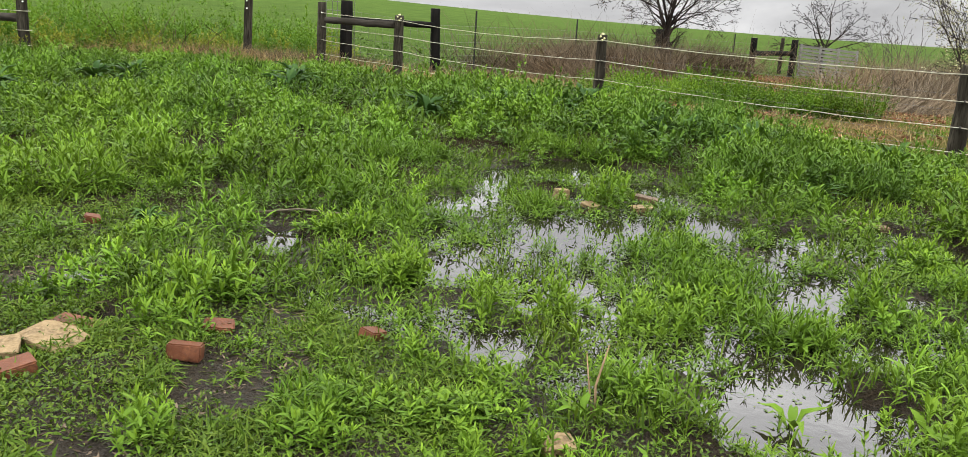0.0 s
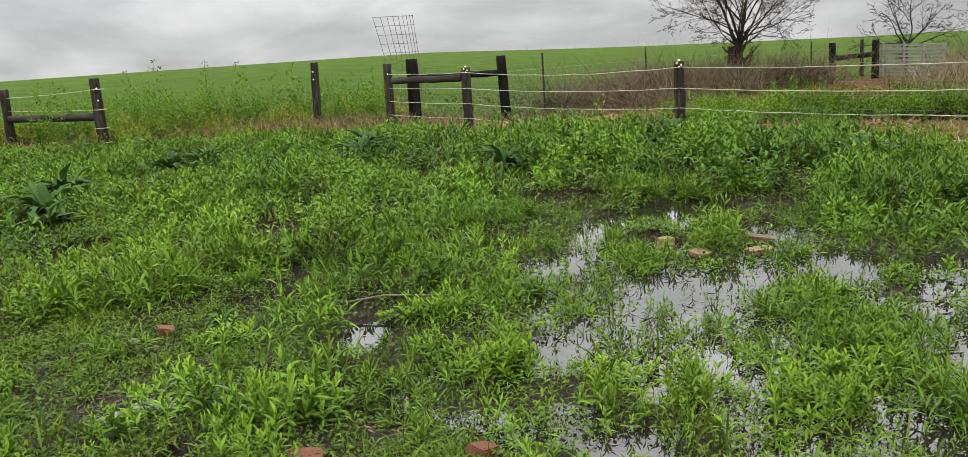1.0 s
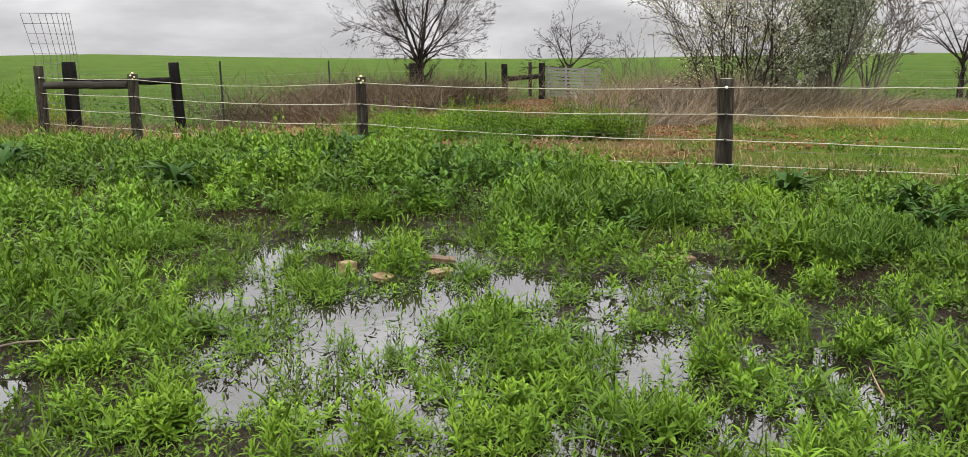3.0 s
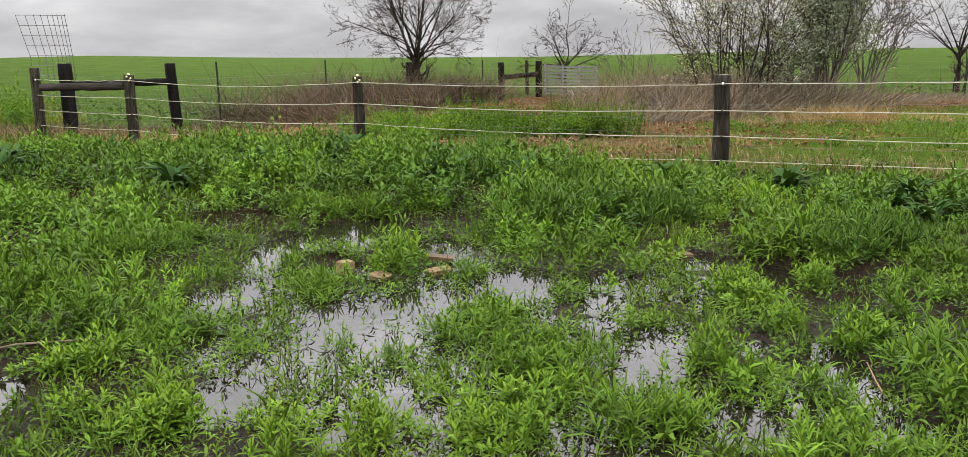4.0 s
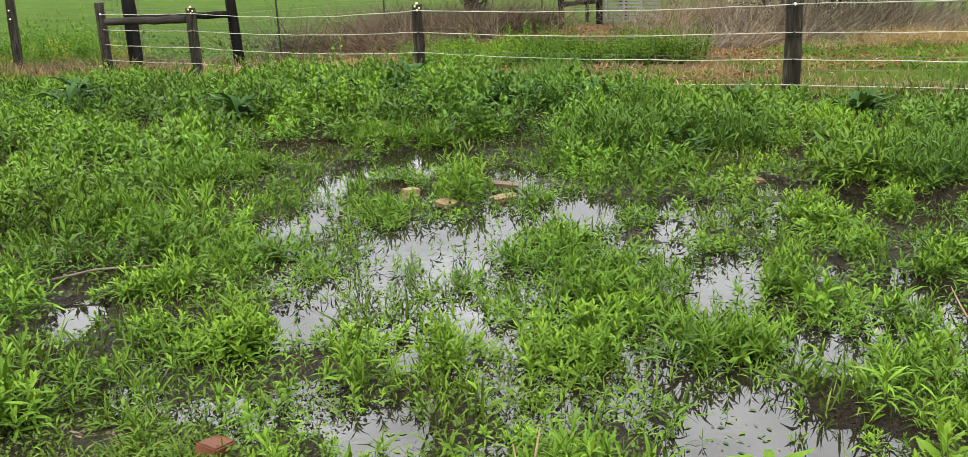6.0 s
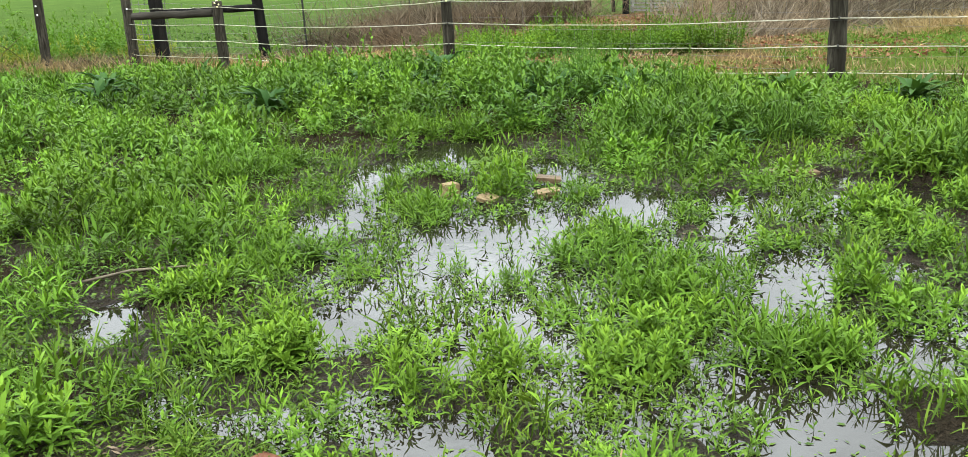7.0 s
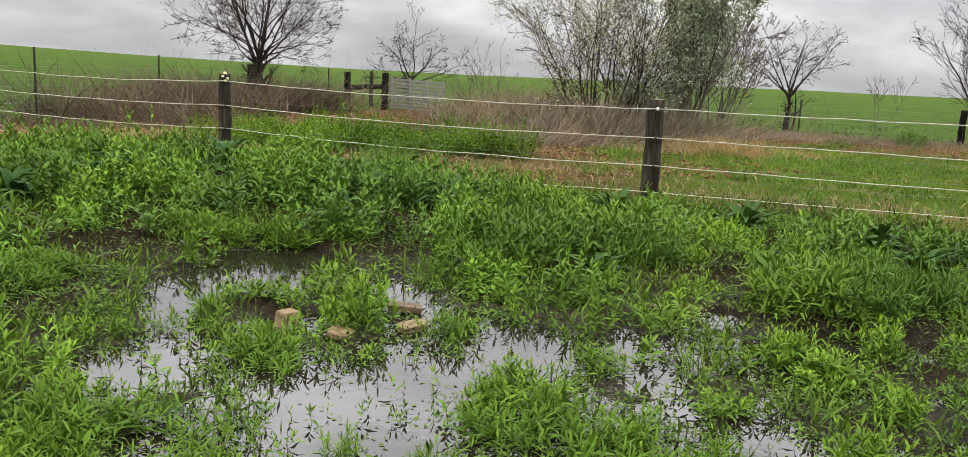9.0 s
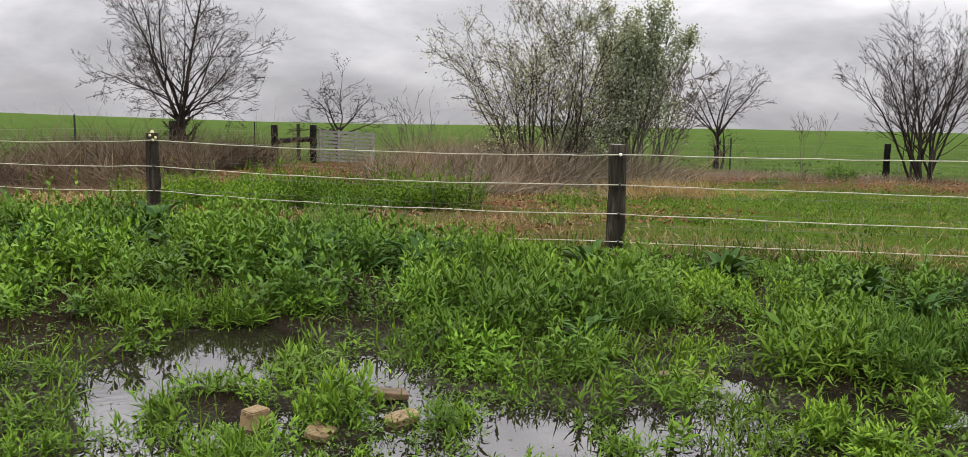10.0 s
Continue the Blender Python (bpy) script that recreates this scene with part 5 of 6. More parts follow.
tree("bare_shrub", (14.4, 33.1), [((0.09 * k - 0.5, 0.15 * (k % 2)), (0.06 * (k - 6), 0.05, 1.0), 1.5 + 0.35 * (k % 4), 0.020) for k in range(13)], UPRIGHT | dict(fine=0.007, steps=(7, 5, 4, 3, 2), kids=(1, 1, 1, 1, 0), chance=(0.9, 0.7, 0.5, 0.3, 0)), 18, M_BARK_GREY, None, 0, 0.03, "slender bare shrub at the field's edge", "shrub")
tree("bare_shrub", (18.1, 24.3), [((0.1 * k - 0.2, 0.05 * (k % 2)), (0.16 * (k - 2), 0.05, 1.0), 2.5 + 0.3 * (k % 3), 0.032) for k in range(5)], SMALL | dict(angle=(20, 45)), 19, M_BARK_GREY, None, 0, 0.03, "dark leafless shrub behind the leafy tree", "shrub")

tree("bare_sapling", (26.6, 25.6), [((0.12 * k - 0.1, 0.0), (0.18 * (k - 1), 0.0, 1.0), 1.5 + 0.2 * k, 0.016) for k in range(3)], SMALL | dict(fine=0.007, levels=2, angle=(15, 35)), 31, M_BARK_GREY, None, 0, 0.03, "thin bare sapling at the field's edge", "sapling")


# ---- growth past the fence ----
def blades(x, y, ln, wd, rise_mean, rise_sd, droop, gen=None, z=None, twist=0.8, kite=False):
    gen = gen or rng
    a, rise = gen.uniform(0, math.tau, len(x)), np.radians(gen.normal(rise_mean, rise_sd, len(x)))
    way = np.stack([np.cos(a) * np.cos(rise), np.sin(a) * np.cos(rise), np.sin(rise)], -1)
    return leaves(np.column_stack([x, y, height(x, y) - 0.01 if z is None else z]), way, ln, wd, droop, twist, gen=gen, kite=kite)


# short turf
x, y = scatter(-3, 32, 5, 33, 210)
keepers = (beyond(x, y, FENCE) > 0.0) & (beyond(x, y, OUTER) + 2.5 * (fbm(x + 3, y, 1.8, 2) - 0.5) < -6.6) & in_view(x, y) & (rng.random(len(x)) < 0.9 * smooth(4.8, 8.0, x - 0.55 * (y - 12) + 2 * (fbm(x, y, 1.2, 2) - 0.5)) + (0.5 + 0.5 * (1 - smooth(4.5, 6.5, x)) * (1 - smooth(2.0, 3.5, beyond(x, y, FENCE)))) * smooth(0.30, 0.46, fbm(x, y + 9, 0.8, 2)))
x, y = keep(keepers, x, y)
ln = rng.uniform(0.05, 0.12, len(x)) * (0.7 + 1.3 * smooth(0.45, 0.7, fbm(x + 8, y, 0.9, 3)))
stuff("pasture_turf", blades(x, y, ln, 0.006 + ln * 0.06, 62, 16, rng.uniform(0.2, 0.8, len(x)), kite=True), M_TURF, "short green pasture grass beyond the rope fence", "grass")

# lusher tufts in the pasture
x, y = scatter(6, 28, 5, 26, 1.5)
d1, d2 = beyond(x, y, FENCE), beyond(x, y, OUTER)
ok = (d1 > 0.5) & (d2 < -6.0) & in_view(x, y) & (x - 0.55 * (y - 12) > 5.0) & (rng.random(len(x)) < smooth(0.44, 0.6, fbm(x + 13, y - 31, 2.0, 2)))
x, y = keep(ok, x, y)
g_ = rng.gamma(8, 1 / 8, len(x)).clip(0.5, 1.8)
own_tone = rng.normal(0.0, 0.15, len(x))
foot, tall, tilt, own = dome(x, y, 0.30 * g_, 0.17 * (0.5 + 0.5 * g_), 75)
arrays, young, tone = weed_stems(foot, height(foot[:, 0], foot[:, 1]), tall, np.full(len(own), 9), np.full(len(own), 0.10), np.full(len(own), 0.10), kite=True, tilt=tilt, tone=own_tone[own] - 0.1, fresh=np.full(len(own), 0.2))
stuff("pasture_weeds", arrays, M_NETTLE, "lush green weed tufts in the pasture", "weeds", young, tone)

g2 = np.random.default_rng(77)
foot, tall, tilt, own = dome(np.zeros(1), np.zeros(1), np.array([0.45]), np.array([0.5]), 120, g2)
arrays, young, tone = weed_stems(foot, np.zeros(len(foot)), tall, np.full(len(foot), 12), np.full(len(foot), 0.11), np.full(len(foot), 0.3), gen=g2, kite=True, tilt=tilt)
thing("green_bush", mesh_of("green_bush", *arrays, young=young), M_TALL, "low green leafy bush in the rough grass", "bush", m=pose(21.6, 20.2, ground_at(21.6, 20.2)))

# straw and dead grass just past the rope fence
x, y = scatter(-12, 30, 6, 34, 420)
d1, d2 = beyond(x, y, FENCE), beyond(x, y, OUTER)
s = fbm(x, y + 60, 1.0, 3)
chance = smooth(-0.7, 0.2, d1 + 0.9 * smooth(-7.5, -5.5, x) * (1 - smooth(-1.5, 1.5, x))) * (1 - smooth(-0.4, 0.8, d2)) * (1 - 0.6 * smooth(4.0, 6.5, x) * smooth(0.7, 1.6, d1)) * np.maximum((1 - smooth(0.6, 2.6, d1 + 2 * (s - 0.5))) * np.where(x > 4.5, 1 - 0.75 * smooth(0.5, 1.2, d1), 1.0), 0.6 * smooth(0.42, 0.58, s) * (1 - 0.75 * smooth(6, 11, x)))
chance = chance * np.where((x > -1) & (x < 6) & (d1 < 2.4), 0.4, np.where(x <= -1, 0.65, 0.85)) * (0.12 + 0.88 * smooth(-6.4, -5.2, x))
ok = (rng.random(len(x)) < chance) & in_view(x, y)
x, y = keep(ok, x, y)
ln = rng.uniform(0.08, 0.24, len(x)) 
stuff("dead_grass", blades(x, y, ln, ln * 0.035 + 0.004, np.where(x > 5.5, 62, 48), 22, rng.uniform(0.1, 0.8, len(x)), kite=True), M_STRAW, "straw-coloured dead grass along the fences", "grass")

# fallen leaves
x, y = scatter(-7, 30, 12, 35, 130)
d1, d2 = beyond(x, y, FENCE), beyond(x, y, OUTER)
ok = (d1 > 0.2) & (d2 < 0.6) & in_view(x, y) & (rng.random(len(x)) < 0.9 * (1 - 0.8 * smooth(7.5, 10.5, x - 0.3 * (y - 12))) * (1 - smooth(8.5, 11, x - 0.55 * (y - 12))) + 0.7 * smooth(-8.0, -6.0, d2 + 2.5 * (fbm(x + 3, y, 1.8, 2) - 0.5))) & (fbm(x, y, 0.9, 2) > 0.38)
x, y = keep(ok, x, y)
ln = rng.uniform(0.035, 0.075, len(x))
stuff("leaf_litter", blades(x, y, ln, ln * 0.7, 14, 20, rng.uniform(0, 0.3, len(x)), kite=True, z=height(x, y) + rng.uniform(0.0, 0.04, len(x))), M_LITTER, "reddish brown fallen leaves under the trees", "leaves")


# dead upright and leaning stalks: (centre, half sizes, how many, height, lean towards)
def stalks(spots, seed):
    gen = np.random.default_rng(seed)
    bats = []
    for (cx, cy), (hx, hy), n, tall, lean in spots:
        n = int(n * 1.6)
        x, y = cx + gen.normal(0, 0.5, n).clip(-0.95, 0.95) * hx, cy + gen.normal(0, 0.5, n).clip(-0.95, 0.95) * hy
        z = height(x, y) - 0.02
        h = tall * gen.uniform(0.45, 1.15, n)
        tip = np.column_stack([x + lean[0] * h + gen.normal(0, 0.42, n) * h, y + lean[1] * h + gen.normal(0, 0.42, n) * h, z + h * gen.uniform(0.6, 1.0, n)])
        foot = np.column_stack([x, y, z])
        way = unit(tip - foot)
        ln = np.linalg.norm(tip - foot, axis=1)
        bats.append(leaves(foot, way, ln, np.clip(ln * 0.012, 0.007, 0.015), gen.uniform(0.0, 0.4, n), 1.5, gen=gen, kite=True))
    return join(bats)


stuff("dead_brush", stalks([((0.4, 22.9), (2.4, 0.7), 1600, 0.40, (-0.5, 0)), ((1.7, 24.8), (2.2, 1.0), 2600, 0.85, (-0.45, 0)), ((3.3, 27.0), (2.2, 1.2), 3600, 1.25, (-0.3, 0)), ((3.7, 28.3), (1.6, 1.0), 2300, 1.35, (-0.3, 0)), ((3.9, 29.8), (1.8, 1.0), 600, 1.5, (-0.1, 0)),
                            ((7.1, 31.5), (1.7, 0.9), 1900, 1.5, (0, 0)), ((4.4, 29.2), (1.6, 0.8), 700, 1.3, (-0.1, 0)), ((-2.4, 21.6), (2.2, 0.7), 700, 0.45, (0.2, 0)), ((-6.8, 19.8), (3.4, 0.6), 700, 0.5, (0, 0)), ((-4.6, 20.3), (1.6, 0.4), 800, 0.38, (0, 0)), ((-3.0, 20.9), (1.6, 0.5), 600, 0.40, (0, 0))], 21),
      M_BRUSH, "mound of dark brown dead stalks along the fence", "brush")
stuff("dry_brush", stalks([((10.0, 21.8), (2.2, 1.8), 3600, 1.5, (0.2, 0)), ((11.2, 19.4), (2.4, 1.2), 2500, 1.45, (0.2, 0)), ((8.9, 18.8), (2.0, 1.2), 2000, 0.75, (0.4, 0)), ((14.2, 26.8), (2.4, 3.0), 1700, 1.3, (0.1, 0)),
                           ((13.7, 20.3), (1.9, 0.9), 1200, 0.95, (0.2, 0)), ((19.2, 23.6), (5.4, 2.8), 4200, 0.36, (0.3, 0)), ((23.4, 20.2), (4.2, 2.0), 1900, 0.40, (0, 0)), ((17.2, 22.8), (2.0, 0.8), 700, 0.5, (0.8, 0)), ((16.0, 31.0), (3.2, 1.8), 700, 1.5, (0, 0))], 24),
      M_BRUSH_PALE, "tangled grey-brown dead stalks under the trees", "brush")

stuff("straw_tuft", stalks([((11.5, 16.6), (1.3, 0.7), 1700, 0.62, (-0.2, 0)), ((12.8, 16.3), (1.8, 0.8), 1000, 0.35, (0.2, 0)), ((10.2, 16.8), (1.6, 0.8), 700, 0.3, (0.2, 0))], 23), M_STRAW, "tan dead grass tuft beside the trees", "grass")

stuff("dead_weeds", stalks([((-6.6, 19.7), (3.4, 0.5), 1000, 0.50, (0, 0)), ((-3.4, 20.8), (2.6, 0.5), 1000, 0.42, (0, 0)), ((-1.4, 20.3), (2.4, 0.6), 280, 0.28, (0.2, 0)), ((-9.8, 18.9), (2.4, 0.4), 400, 0.45, (0, 0)), ((4.3, 14.2), (1.8, 0.5), 160, 0.22, (0, 0)), ((5.5, 13.0), (1.6, 0.6), 260, 0.22, (0, 0))], 25),
      M_STRAW, "tan dead weed stalks along the foot of the fence", "weeds")

# fine seed stalks standing over the fence against the sky
stuff("dry_stems", stalks([((0.4, 24.4), (2.4, 0.8), 260, 1.9, (0, 0)), ((4.6, 30.6), (5.0, 1.2), 620, 2.3, (0.05, 0)), ((12.5, 29.5), (4.4, 2.4), 150, 2.2, (0.05, 0)), ((-8.0, 19.9), (2.6, 0.5), 40, 1.6, (0, 0)), ((20.8, 25.0), (4.0, 1.0), 50, 1.8, (0, 0))], 22),
      M_BRUSH, "tall dry weed stems along the wire fence", "weeds")

# a bed of fresh nettles past the fence: low and bright in front, taller and darker at its far end
x, y = scatter(0.5, 9.5, 12, 22, 11)
along, across = (x - 4.6) * 0.735 - (y - 16.95) * 0.68, (x - 4.6) * 0.68 + (y - 16.95) * 0.735
edge = 0.5 * (fbm(x, y, 0.9, 2) - 0.5)
front = np.hypot((along + 0.45) / 2.4, (across + 0.75) / 1.3) + edge < 0.95
rear = np.hypot((along - 1.1) / 1.75, (across + 0.75) / 1.05) + edge < 0.95
ok = (front | rear) & (beyond(x, y, FENCE) > 0.35)
x, y, along, rear = keep(ok, x, y, along, rear)
g_ = rng.gamma(8, 1 / 8, len(x)).clip(0.45, 1.8)
own_tone = rng.normal(0.05, 0.13, len(x)) - 0.25 * rear
foot, tall, tilt, own = dome(x, y, 0.25 * g_, np.where(rear, 0.50, 0.40) * (0.55 + 0.45 * g_), 150)
arrays, young, tone = weed_stems(foot, height(foot[:, 0], foot[:, 1]), tall, np.full(len(own), 15), np.full(len(own), 0.075), np.full(len(own), 0.26), kite=True, tilt=tilt, tone=own_tone[own])
stuff("fresh_weed_bed", arrays, M_NETTLE, "bed of fresh bright green weeds past the rope fence", "weeds", young, tone)

# weeds standing at the field's edge, and the crop behind
x, y = scatter(-20, -4.2, 18, 27, 62)
d = beyond(x, y, OUTER)
ok = (d > 0.2) & (d < 4.2) & (rng.random(len(x)) < 0.75) & in_view(x, y, 4)
x, y = keep(ok, x, y)
tall = rng.gamma(6, 0.10, len(x)).clip(0.25, 1.15) * (0.5 + 0.85 * smooth(0.35, 0.65, fbm(x, y, 1.4, 2))) * np.interp(beyond(x, y, OUTER), [0.2, 1.2, 4.2], [0.6, 1.0, 0.8])
arrays, young, _ = weed_stems(np.column_stack([x, y]), height(x, y), tall, rng.integers(16, 26, len(x)), np.full(len(x), 0.135), np.full(len(x), 0.30), lean=0.22, kite=True)
stuff("field_edge_weeds", arrays, M_EDGE, "tall green weeds at the field's edge", "weeds", young)

x, y = scatter(-20, -3.5, 16.5, 27, 8)
d = beyond(x, y, OUTER)
ok = (d > 0.15) & (d < 1.6) & in_view(x, y, 4) & (rng.random(len(x)) < 0.85 - 0.5 * smooth(-7, -5, x))
x, y = keep(ok, x, y)
g_ = rng.gamma(8, 1 / 8, len(x)).clip(0.5, 1.7)
own_tone = rng.normal(0.12, 0.18, len(x))
foot, tall, tilt, own = dome(x, y, 0.30 * g_, 0.46 * (0.4 + 0.6 * g_), 60)
arrays, young, tone = weed_stems(foot, height(foot[:, 0], foot[:, 1]), tall, np.full(len(own), 12), np.full(len(own), 0.085), np.full(len(own), 0.36), kite=True, tilt=tilt, tone=own_tone[own])
stuff("field_edge_weeds", arrays, M_YELLOW, "yellowish green weeds at the foot of the far posts", "weeds", young, tone)

# place and height of the tallest weeds: bare stalks with leaves bunched at the joints and the top
TALL = [(-9.35, 19.69, 1.45), (-8.76, 19.97, 1.66), (-7.93, 20.33, 1.56), (-7.28, 20.58, 1.54), (-6.41, 20.88, 1.25), (-6.07, 20.98, 1.38), (-5.27, 21.2, 1.1), (-10.67, 18.98, 1.38), (-11.5, 19.6, 1.3), (-8.3, 20.6, 1.0), (-6.9, 20.4, 0.95)]
for k, (px, py, high) in enumerate(TALL):
    g2 = np.random.default_rng(900 + k)
    stalks, tufts = 4, []
    lean_ = g2.normal(0, 0.16, (stalks, 2))
    tops = high * np.array([1.0, 0.72, 0.55, 0.42]) * g2.uniform(0.85, 1.1, stalks)
    tops[0], lean_[0] = high, 0.4 * lean_[0]
    for i in range(stalks):
        way = np.append(lean_[i], 1.0)
        for s in np.linspace(0.3, 1.0, max(4, int(tops[i] * 6))):
            for _ in range(1 if s == 1.0 else 2):
                tufts.append(way * tops[i] * s + np.append(g2.normal(0, 0.11 if s < 1 else 0.03, 2), 0.0))
    at = np.array(tufts)
    foot = np.zeros((stalks, 3))
    stalk = ribbons(foot, np.column_stack([lean_ * tops[:, None], tops]), np.full(stalks, 0.014), g2)
    n2 = 12
    own = np.repeat(np.arange(len(at)), n2)
    a = g2.uniform(0, math.tau, len(own))
    rise = np.radians(g2.normal(18, 28, len(own)))
    way = np.stack([np.cos(a) * np.cos(rise), np.sin(a) * np.cos(rise), np.sin(rise)], -1)
    ln = g2.uniform(0.05, 0.10, len(own))
    arrays = join([leaves(at[own] + way * g2.uniform(0, 0.05, (len(own), 1)), way, ln, ln * 0.42, g2.uniform(0.1, 0.6, len(own)), 0.5, gen=g2, kite=True), stalk])
    me = mesh_of("tall_weed", *arrays)
    thing("tall_weed", me, M_EDGE, "tall leafy weed standing at the field's edge", "weed", "tall weeds at the field's edge", m=pose(px, py, ground_at(px, py)))

x, y = scatter(-30, 40, 15, 47, 36)
d = beyond(x, y, OUTER)
r = np.hypot(x, y)
ok = (d > 0.5) & in_view(x, y, 4) & (rng.random(len(x)) < np.interp(r, [20, 34, 46], [1.0, 0.6, 0.0]))
x, y, r = keep(ok, x, y, r)
ln = rng.uniform(0.08, 0.19, len(x)) * (0.6 + 1.0 * smooth(0.4, 0.65, fbm(x, y, 1.3, 2)))
stuff("young_crop", blades(x, y, ln, ln * np.interp(r, [20, 46], [0.16, 0.3]), 42, 16, rng.uniform(0.1, 0.6, len(x)), kite=True), M_CROP, "young green crop covering the field", "crop")


# ---- single plants ----
def dock_mesh(seed, n=52, size=0.34, low=30):
    """A rosette of long, broad, wavy-edged leaves on stalks."""
    gen = np.random.default_rng(seed)
    vs, qs = [], []
    for i in range(n):
        a = i * 2.4 + gen.normal(0, 0.2)
        rise = math.radians(gen.uniform(low, 84))
        ln, wd = size * gen.uniform(0.55, 1.15), size * gen.uniform(0.15, 0.25)
        side = np.array([-math.sin(a), math.cos(a), 0.0])
        p, e = np.zeros(3), rise
        rows = []
        m = 6
        for k in range(m + 1):
            s = k / m
            w = 0.06 if s < 0.22 else math.sin(math.pi * ((s - 0.22) / 0.78) ** 0.75) * (1 - 0.25 * s) + (0.03 if k < m else 0.0)
            ripple = 0.018 * math.sin(9 * s * math.pi + i) * w
            up = np.array([-math.cos(a) * math.sin(e), -math.sin(a) * math.sin(e), math.cos(e)])
            for o, lift in ((-1, 0.22), (-0.5, 0.05), (0, 0), (0.5, 0.05), (1, 0.22)):
                rows.append(p + side * (0.5 * wd * w * o) + up * (lift * wd * w * 0.5 + ripple * abs(o)))
            p = p + np.array([math.cos(a) * math.cos(e), math.sin(a) * math.cos(e), math.sin(e)]) * ln / m
            e -= math.radians(gen.uniform(8, 24))
        at = sum(len(v) for v in vs)
        vs.append(np.array(rows))
        qs.append(np.array([[at + 5 * k + j, at + 5 * k + j + 1, at + 5 * k + j + 6, at + 5 * k + j + 5] for k in range(m) for j in range(4)]))
    return mesh_of("dock_plant", np.concatenate(vs), np.concatenate(qs))


docks = [dock_mesh(60 + k) for k in range(4)]
for me in docks:
    me.materials.append(M_DOCK)
for k, (px, py, s) in enumerate(DARK):
    if s < 0.5:
        continue
    m = pose(px, py, ground_at(px, py) - 0.01, 0, 0, 77 * k) @ Matrix.Scale(s * (1.12 if py < 9 else 1.4), 4)
    thing("dock_plant", docks[k % 4], None, "broad-leaved dark green dock plant in the weeds", "plant", "dock plants in the paddock", m=m)


sprig = dock_mesh(71, 5, 0.26, 62)
sprig.materials.append(M_WEED)
for k, (px, py, w) in enumerate(((1.22, 3.20, 0.80), (0.40, 3.10, 0.62), (1.52, 4.03, 0.6))):
    thing("dock_plant", sprig, None, "young broad-leaved dock standing in the puddle", "plant", "young docks in the puddles", m=pose(px, py, max(ground_at(px, py), -0.03), 0, 0, 65 * k) @ Matrix.Scale(w, 4))

STEMS = 22


def weed_plant_meshes(seed, grassy, mat=M_WEED):
    """One tussock about 0.3 m across: its stems, and its leaves as a part of their own."""
    gen = np.random.default_rng(seed)
    foot, tall, tilt, _ = dome(np.zeros(1), np.zeros(1), np.array([0.13]), np.array([0.19]), 900, gen)
    n = STEMS
    leaf, slim = (0.108, 0.09) if grassy else (0.070, 0.19)
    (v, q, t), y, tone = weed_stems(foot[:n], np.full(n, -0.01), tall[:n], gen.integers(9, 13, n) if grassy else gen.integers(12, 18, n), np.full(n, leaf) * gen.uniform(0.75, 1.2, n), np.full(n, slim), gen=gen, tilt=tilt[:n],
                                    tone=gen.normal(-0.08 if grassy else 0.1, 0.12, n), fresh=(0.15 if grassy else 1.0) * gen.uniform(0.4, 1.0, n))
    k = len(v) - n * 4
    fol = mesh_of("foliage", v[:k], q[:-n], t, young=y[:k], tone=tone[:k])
    sv, sq = v[k:].copy(), (q[-n:] - k).copy()
    sq[:, 0], sq[:, 1] = 0, 1
    stems = mesh_of("weed_clump", sv, sq, tone=np.full(len(sv), -0.2))
    for me in (fol, stems):
        me.materials.append(mat)
    return stems, fol


leafy_kinds, grassy_kinds = [weed_plant_meshes(300 + k, False) for k in range(7)], [weed_plant_meshes(400 + k, True) for k in range(7)]
deep_kinds = [weed_plant_meshes(500 + k, True, M_TALL) for k in range(7)]
gen = np.random.default_rng(5)
spots = []
for kinds, table in ((leafy_kinds, LEAFY), (grassy_kinds, GRASSY), (deep_kinds, DEEP)):
    for cx, cy, rad, high in table:
        n = max(1, round((rad / 0.13) ** 2))
        for i in range(n):
            a, q = i * 2.4 + gen.uniform(0, 0.5), 0.8 * rad * math.sqrt((i + 0.3) / n)
            edge = 1 - 0.3 * (i / n)
            spots.append((kinds, cx + q * math.cos(a), cy + q * math.sin(a), min(1.0, rad / 0.13) * gen.uniform(0.9, 1.15), high / 0.20 * edge * gen.uniform(0.9, 1.1)))
while len(spots) < 300:
    px, py = float(gen.uniform(-4.5, 5.5)), float(gen.uniform(2.2, 8.5))
    ax, ay = np.array([px]), np.array([py])
    if not bool(in_view(ax, ay)[0]) or math.hypot(px, py) < 2.3 or not bool(clear_of_stones(ax, ay)[0]):
        continue
    if float(pools(ax, ay)[0]) > -0.3 or float(patches(ax, ay, BARE)[0]) > -0.2 or float(trodden(ax, ay)[0]) > gen.uniform(0.2, 1.6) or float(marsh(ax, ay)[0]) > gen.uniform(0.2, 1.4):
        continue
    w = float(gen.uniform(0.6, 1.05))
    spots.append((leafy_kinds if gen.random() < 0.6 else grassy_kinds, px, py, w, w * float(gen.uniform(0.75, 1.2))))
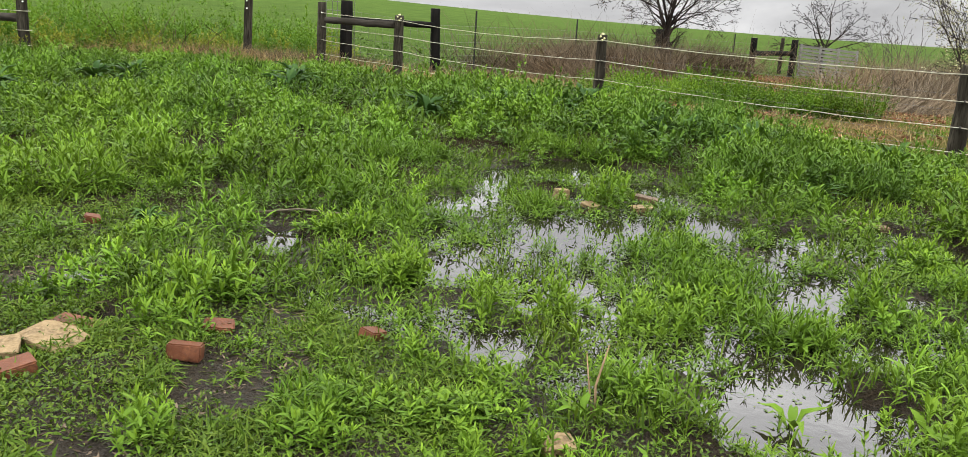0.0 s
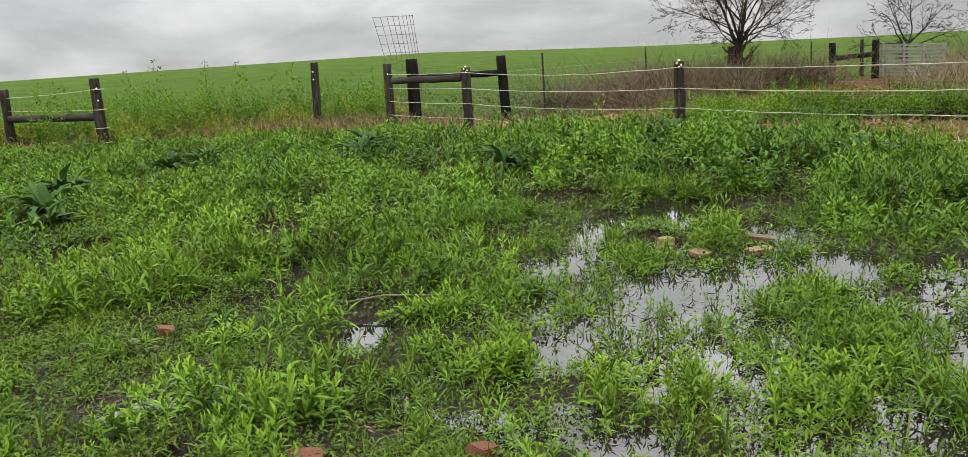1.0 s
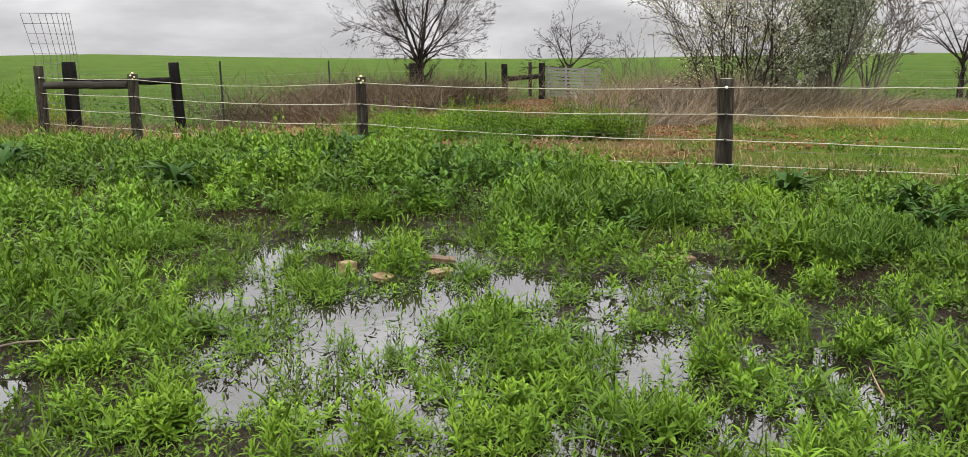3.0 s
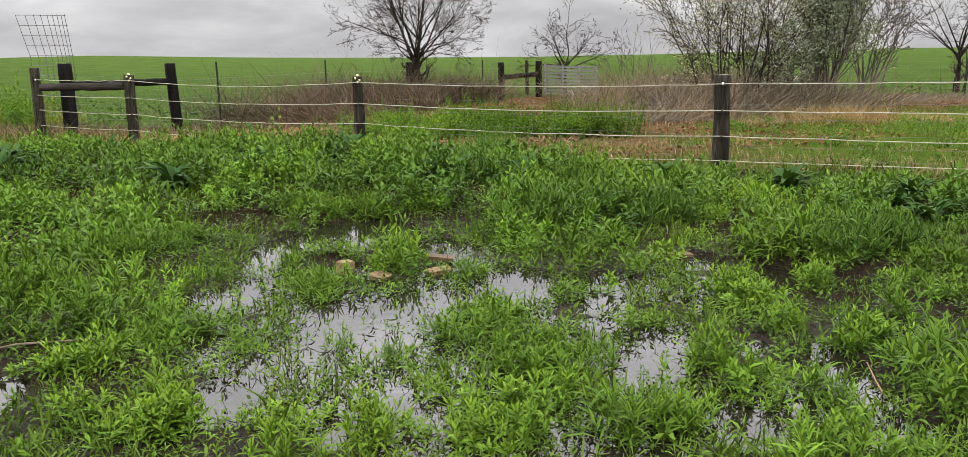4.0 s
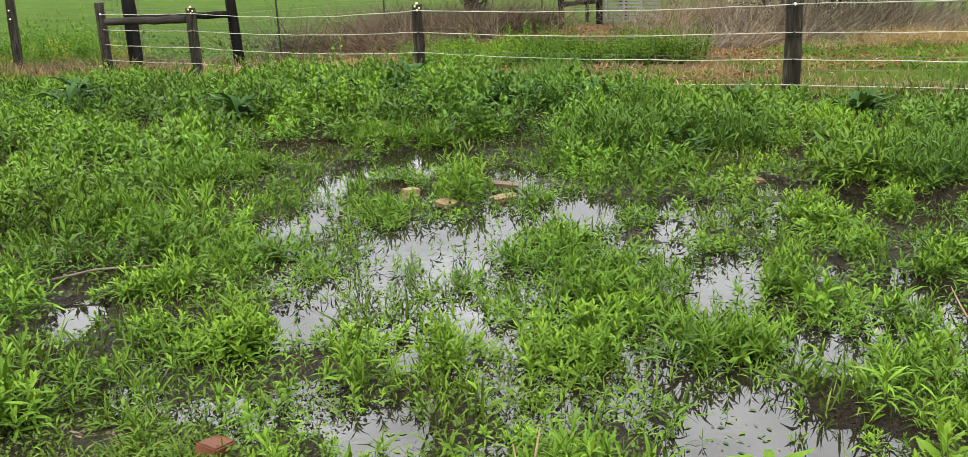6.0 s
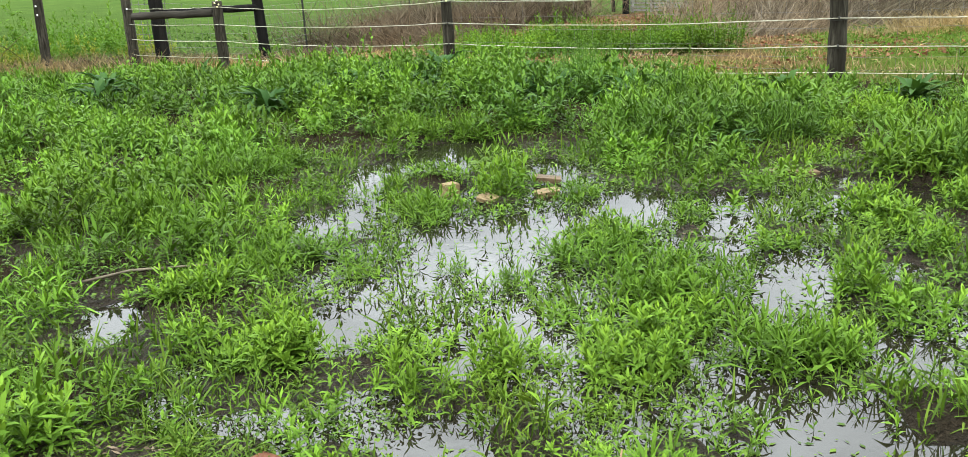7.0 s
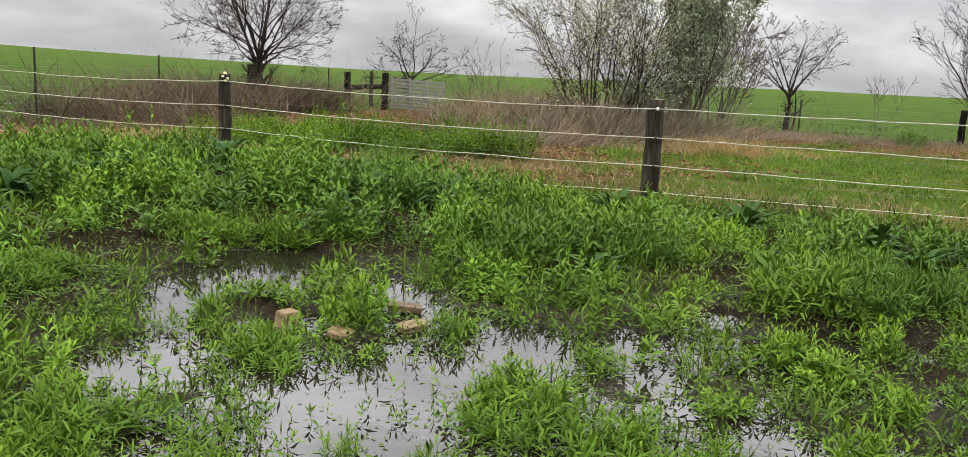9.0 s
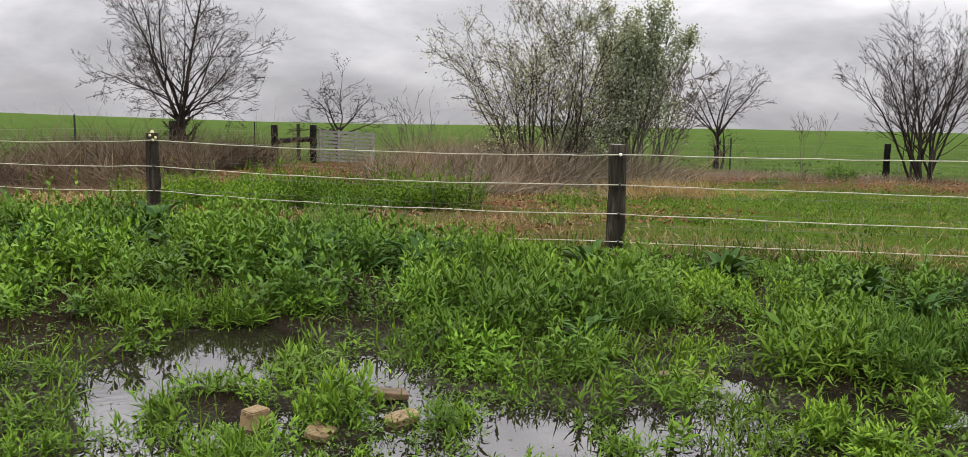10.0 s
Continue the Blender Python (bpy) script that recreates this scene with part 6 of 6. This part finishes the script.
for k, (kinds, px, py, w, h) in enumerate(spots):
    stems, fol = kinds[k % 7]
    m = pose(px, py, max(ground_at(px, py), -0.02), 0, 0, 53 * k) @ Matrix.Diagonal((w, w, h, 1))
    label = "bright green clump of leafy weeds with pale tips" if kinds is leafy_kinds else "green clump of grassy long-leaved weeds" if kinds is grassy_kinds else "dark green clump of tall grassy weeds"
    part("foliage", fol, None, thing("weed_clump", stems, None, label, "weed", "weed clumps in the wet paddock", m=m))


# ---- bricks, stones, sticks ----
def brick(at, turn, tilt, seed, size=(0.205, 0.10, 0.065), sink=0.02, mat=M_BRICK, label="wet red brick half sunk in the mud", name="brick", category="brick"):
    bm = box(*size, 0.006, 0.005, seed, 2)
    me = bpy.data.meshes.new(name)
    bm.to_mesh(me)
    bm.free()
    return thing(name, me, mat, label, category, m=pose(at[0], at[1], max(ground_at(*at), 0.0) + size[2] / 2 - sink, tilt[0], tilt[1], turn))


brick((-1.20, 3.49), 6, (-10, 5), 1, (0.135, 0.09, 0.068), 0.005, label="wet red half brick lying in the mud")
brick((-1.16, 3.82), 10, (12, 5), 2, (0.135, 0.10, 0.05), 0.012)
brick((-0.47, 3.86), 60, (10, 14), 3, (0.12, 0.08, 0.06), 0.02)
brick((-1.80, 3.22), 40, (6, -8), 4, sink=0.025)
brick((-2.13, 3.44), 8, (5, 4), 8, (0.19, 0.10, 0.045), 0.01)
brick((-2.48, 5.54), 20, (5, 10), 5, (0.10, 0.08, 0.06), 0.01, label="broken bit of red brick in the grass")
brick((-1.77, 3.78), -14, (4, 3), 6, (0.24, 0.11, 0.04), 0.026)
brick((0.62, 7.32), 25, (4, 3), 7, (0.115, 0.09, 0.095), 0.012, M_STONE, "tan stone block standing among weeds in the puddle", "stone_block", "stone")


def slab(at, size, turn, tilt, seed, mat, label, thick=0.045, lift=0.0):
    """A broken flat stone with a chipped outline."""
    g = random.Random(seed)
    bm = bmesh.new()
    ring = []
    for cx_, cy_ in ((-1, -1), (-0.2, -1.04), (1, -1), (1.03, 0.1), (1, 1), (0.1, 0.96), (-0.55, 1), (-1, 0.6)):
        ring.append((size[0] / 2 * cx_ * g.uniform(0.8, 1.08), size[1] / 2 * cy_ * g.uniform(0.8, 1.08)))
    n = len(ring)
    top = [bm.verts.new((px, py, thick / 2 + g.uniform(-0.004, 0.004))) for px, py in ring]
    low = [bm.verts.new((px * 0.97, py * 0.97, -thick / 2)) for px, py in ring]
    bm.faces.new(top)
    bm.faces.new(low[::-1])
    for k in range(n):
        bm.faces.new((low[k], low[(k + 1) % n], top[(k + 1) % n], top[k]))
    bmesh.ops.bevel(bm, geom=bm.edges[:], offset=0.005, segments=1, affect="EDGES")
    me = bpy.data.meshes.new("stone_slab")
    bm.to_mesh(me)
    bm.free()
    return thing("stone_slab", me, mat, label, "stone slab", m=pose(at[0], at[1], max(ground_at(*at), 0.0) + thick / 2 + lift, tilt[0], tilt[1], turn))


slab((-1.78, 3.56), (0.30, 0.22), -28, (6, 4), 1, M_STONE, "pale sandstone slab lying in the grass", 0.032)
slab((-2.56, 3.97), (0.15, 0.10), 12, (5, 3), 9, M_STONE, "pale sandstone slab lying in the grass", 0.032)
slab((-2.36, 3.62), (0.26, 0.17), 8, (3, 4), 10, M_STONE_BROWN, "brown flat stone slab lying in the grass", 0.03)
slab((-1.97, 3.40), (0.24, 0.19), 20, (5, -4), 2, M_STONE, "pale sandstone slab lying in the grass", 0.032)
slab((1.33, 7.38), (0.22, 0.11), -18, (3, 6), 3, M_STONE_BROWN, "brown flat stone resting in the puddle", 0.035, 0.015)
slab((1.24, 7.04), (0.19, 0.12), 10, (4, -3), 4, M_STONE, "pale sandstone slab resting in the puddle", 0.035, 0.0)
slab((0.83, 7.05), (0.19, 0.12), 50, (12, 6), 5, M_STONE, "pale yellow stone among the weeds in the water", 0.035)
slab((0.30, 2.86), (0.13, 0.10), 15, (8, 4), 6, M_STONE, "pale stone at the puddle's edge", 0.05)
slab((2.97, 6.95), (0.42, 0.10), -12, (2, 3), 7, M_STONE_BROWN, "thin flat brown stone at the puddle's edge", 0.03)
slab((2.95, 7.75), (0.16, 0.10), 10, (2, 3), 8, M_STONE_BROWN, "thin flat brown stone at the puddle's edge", 0.04)


def stick(points, radius, mat, label, name="stick"):
    pts = [Vector(p) for p in points]
    n = len(pts)
    g = random.Random(len(points))
    me = bpy.data.meshes.new(name)
    bm = tube(pts, [radius * (1 - 0.6 * i / (n - 1)) for i in range(n)], 6, True, 0.1, g)
    bm.to_mesh(me)
    bm.free()
    return thing(name, me, mat, label, "stick")


stick([(0.46, 3.15, 0.02), (0.455, 3.17, 0.14), (0.48, 3.2, 0.22), (0.50, 3.22, 0.29)], 0.006, M_STICK, "pale dead stalk standing in the weeds")
stick([(0.45, 3.15, 0.03), (0.43, 3.18, 0.15), (0.415, 3.2, 0.26)], 0.005, M_STICK, "pale dead stalk standing in the weeds")
stick([(2.62, 4.12, 0.03), (2.66, 4.22, 0.05), (2.72, 4.36, 0.08)], 0.006, M_STICK, "pale dead stick lying by the puddle")
stick([(-1.55, 5.9, 0.07), (-1.25, 5.95, 0.1), (-0.95, 6.02, 0.07), (-0.7, 6.05, 0.05)], 0.009, M_LOG, "rotting branch lying among the weeds", "fallen_branch")
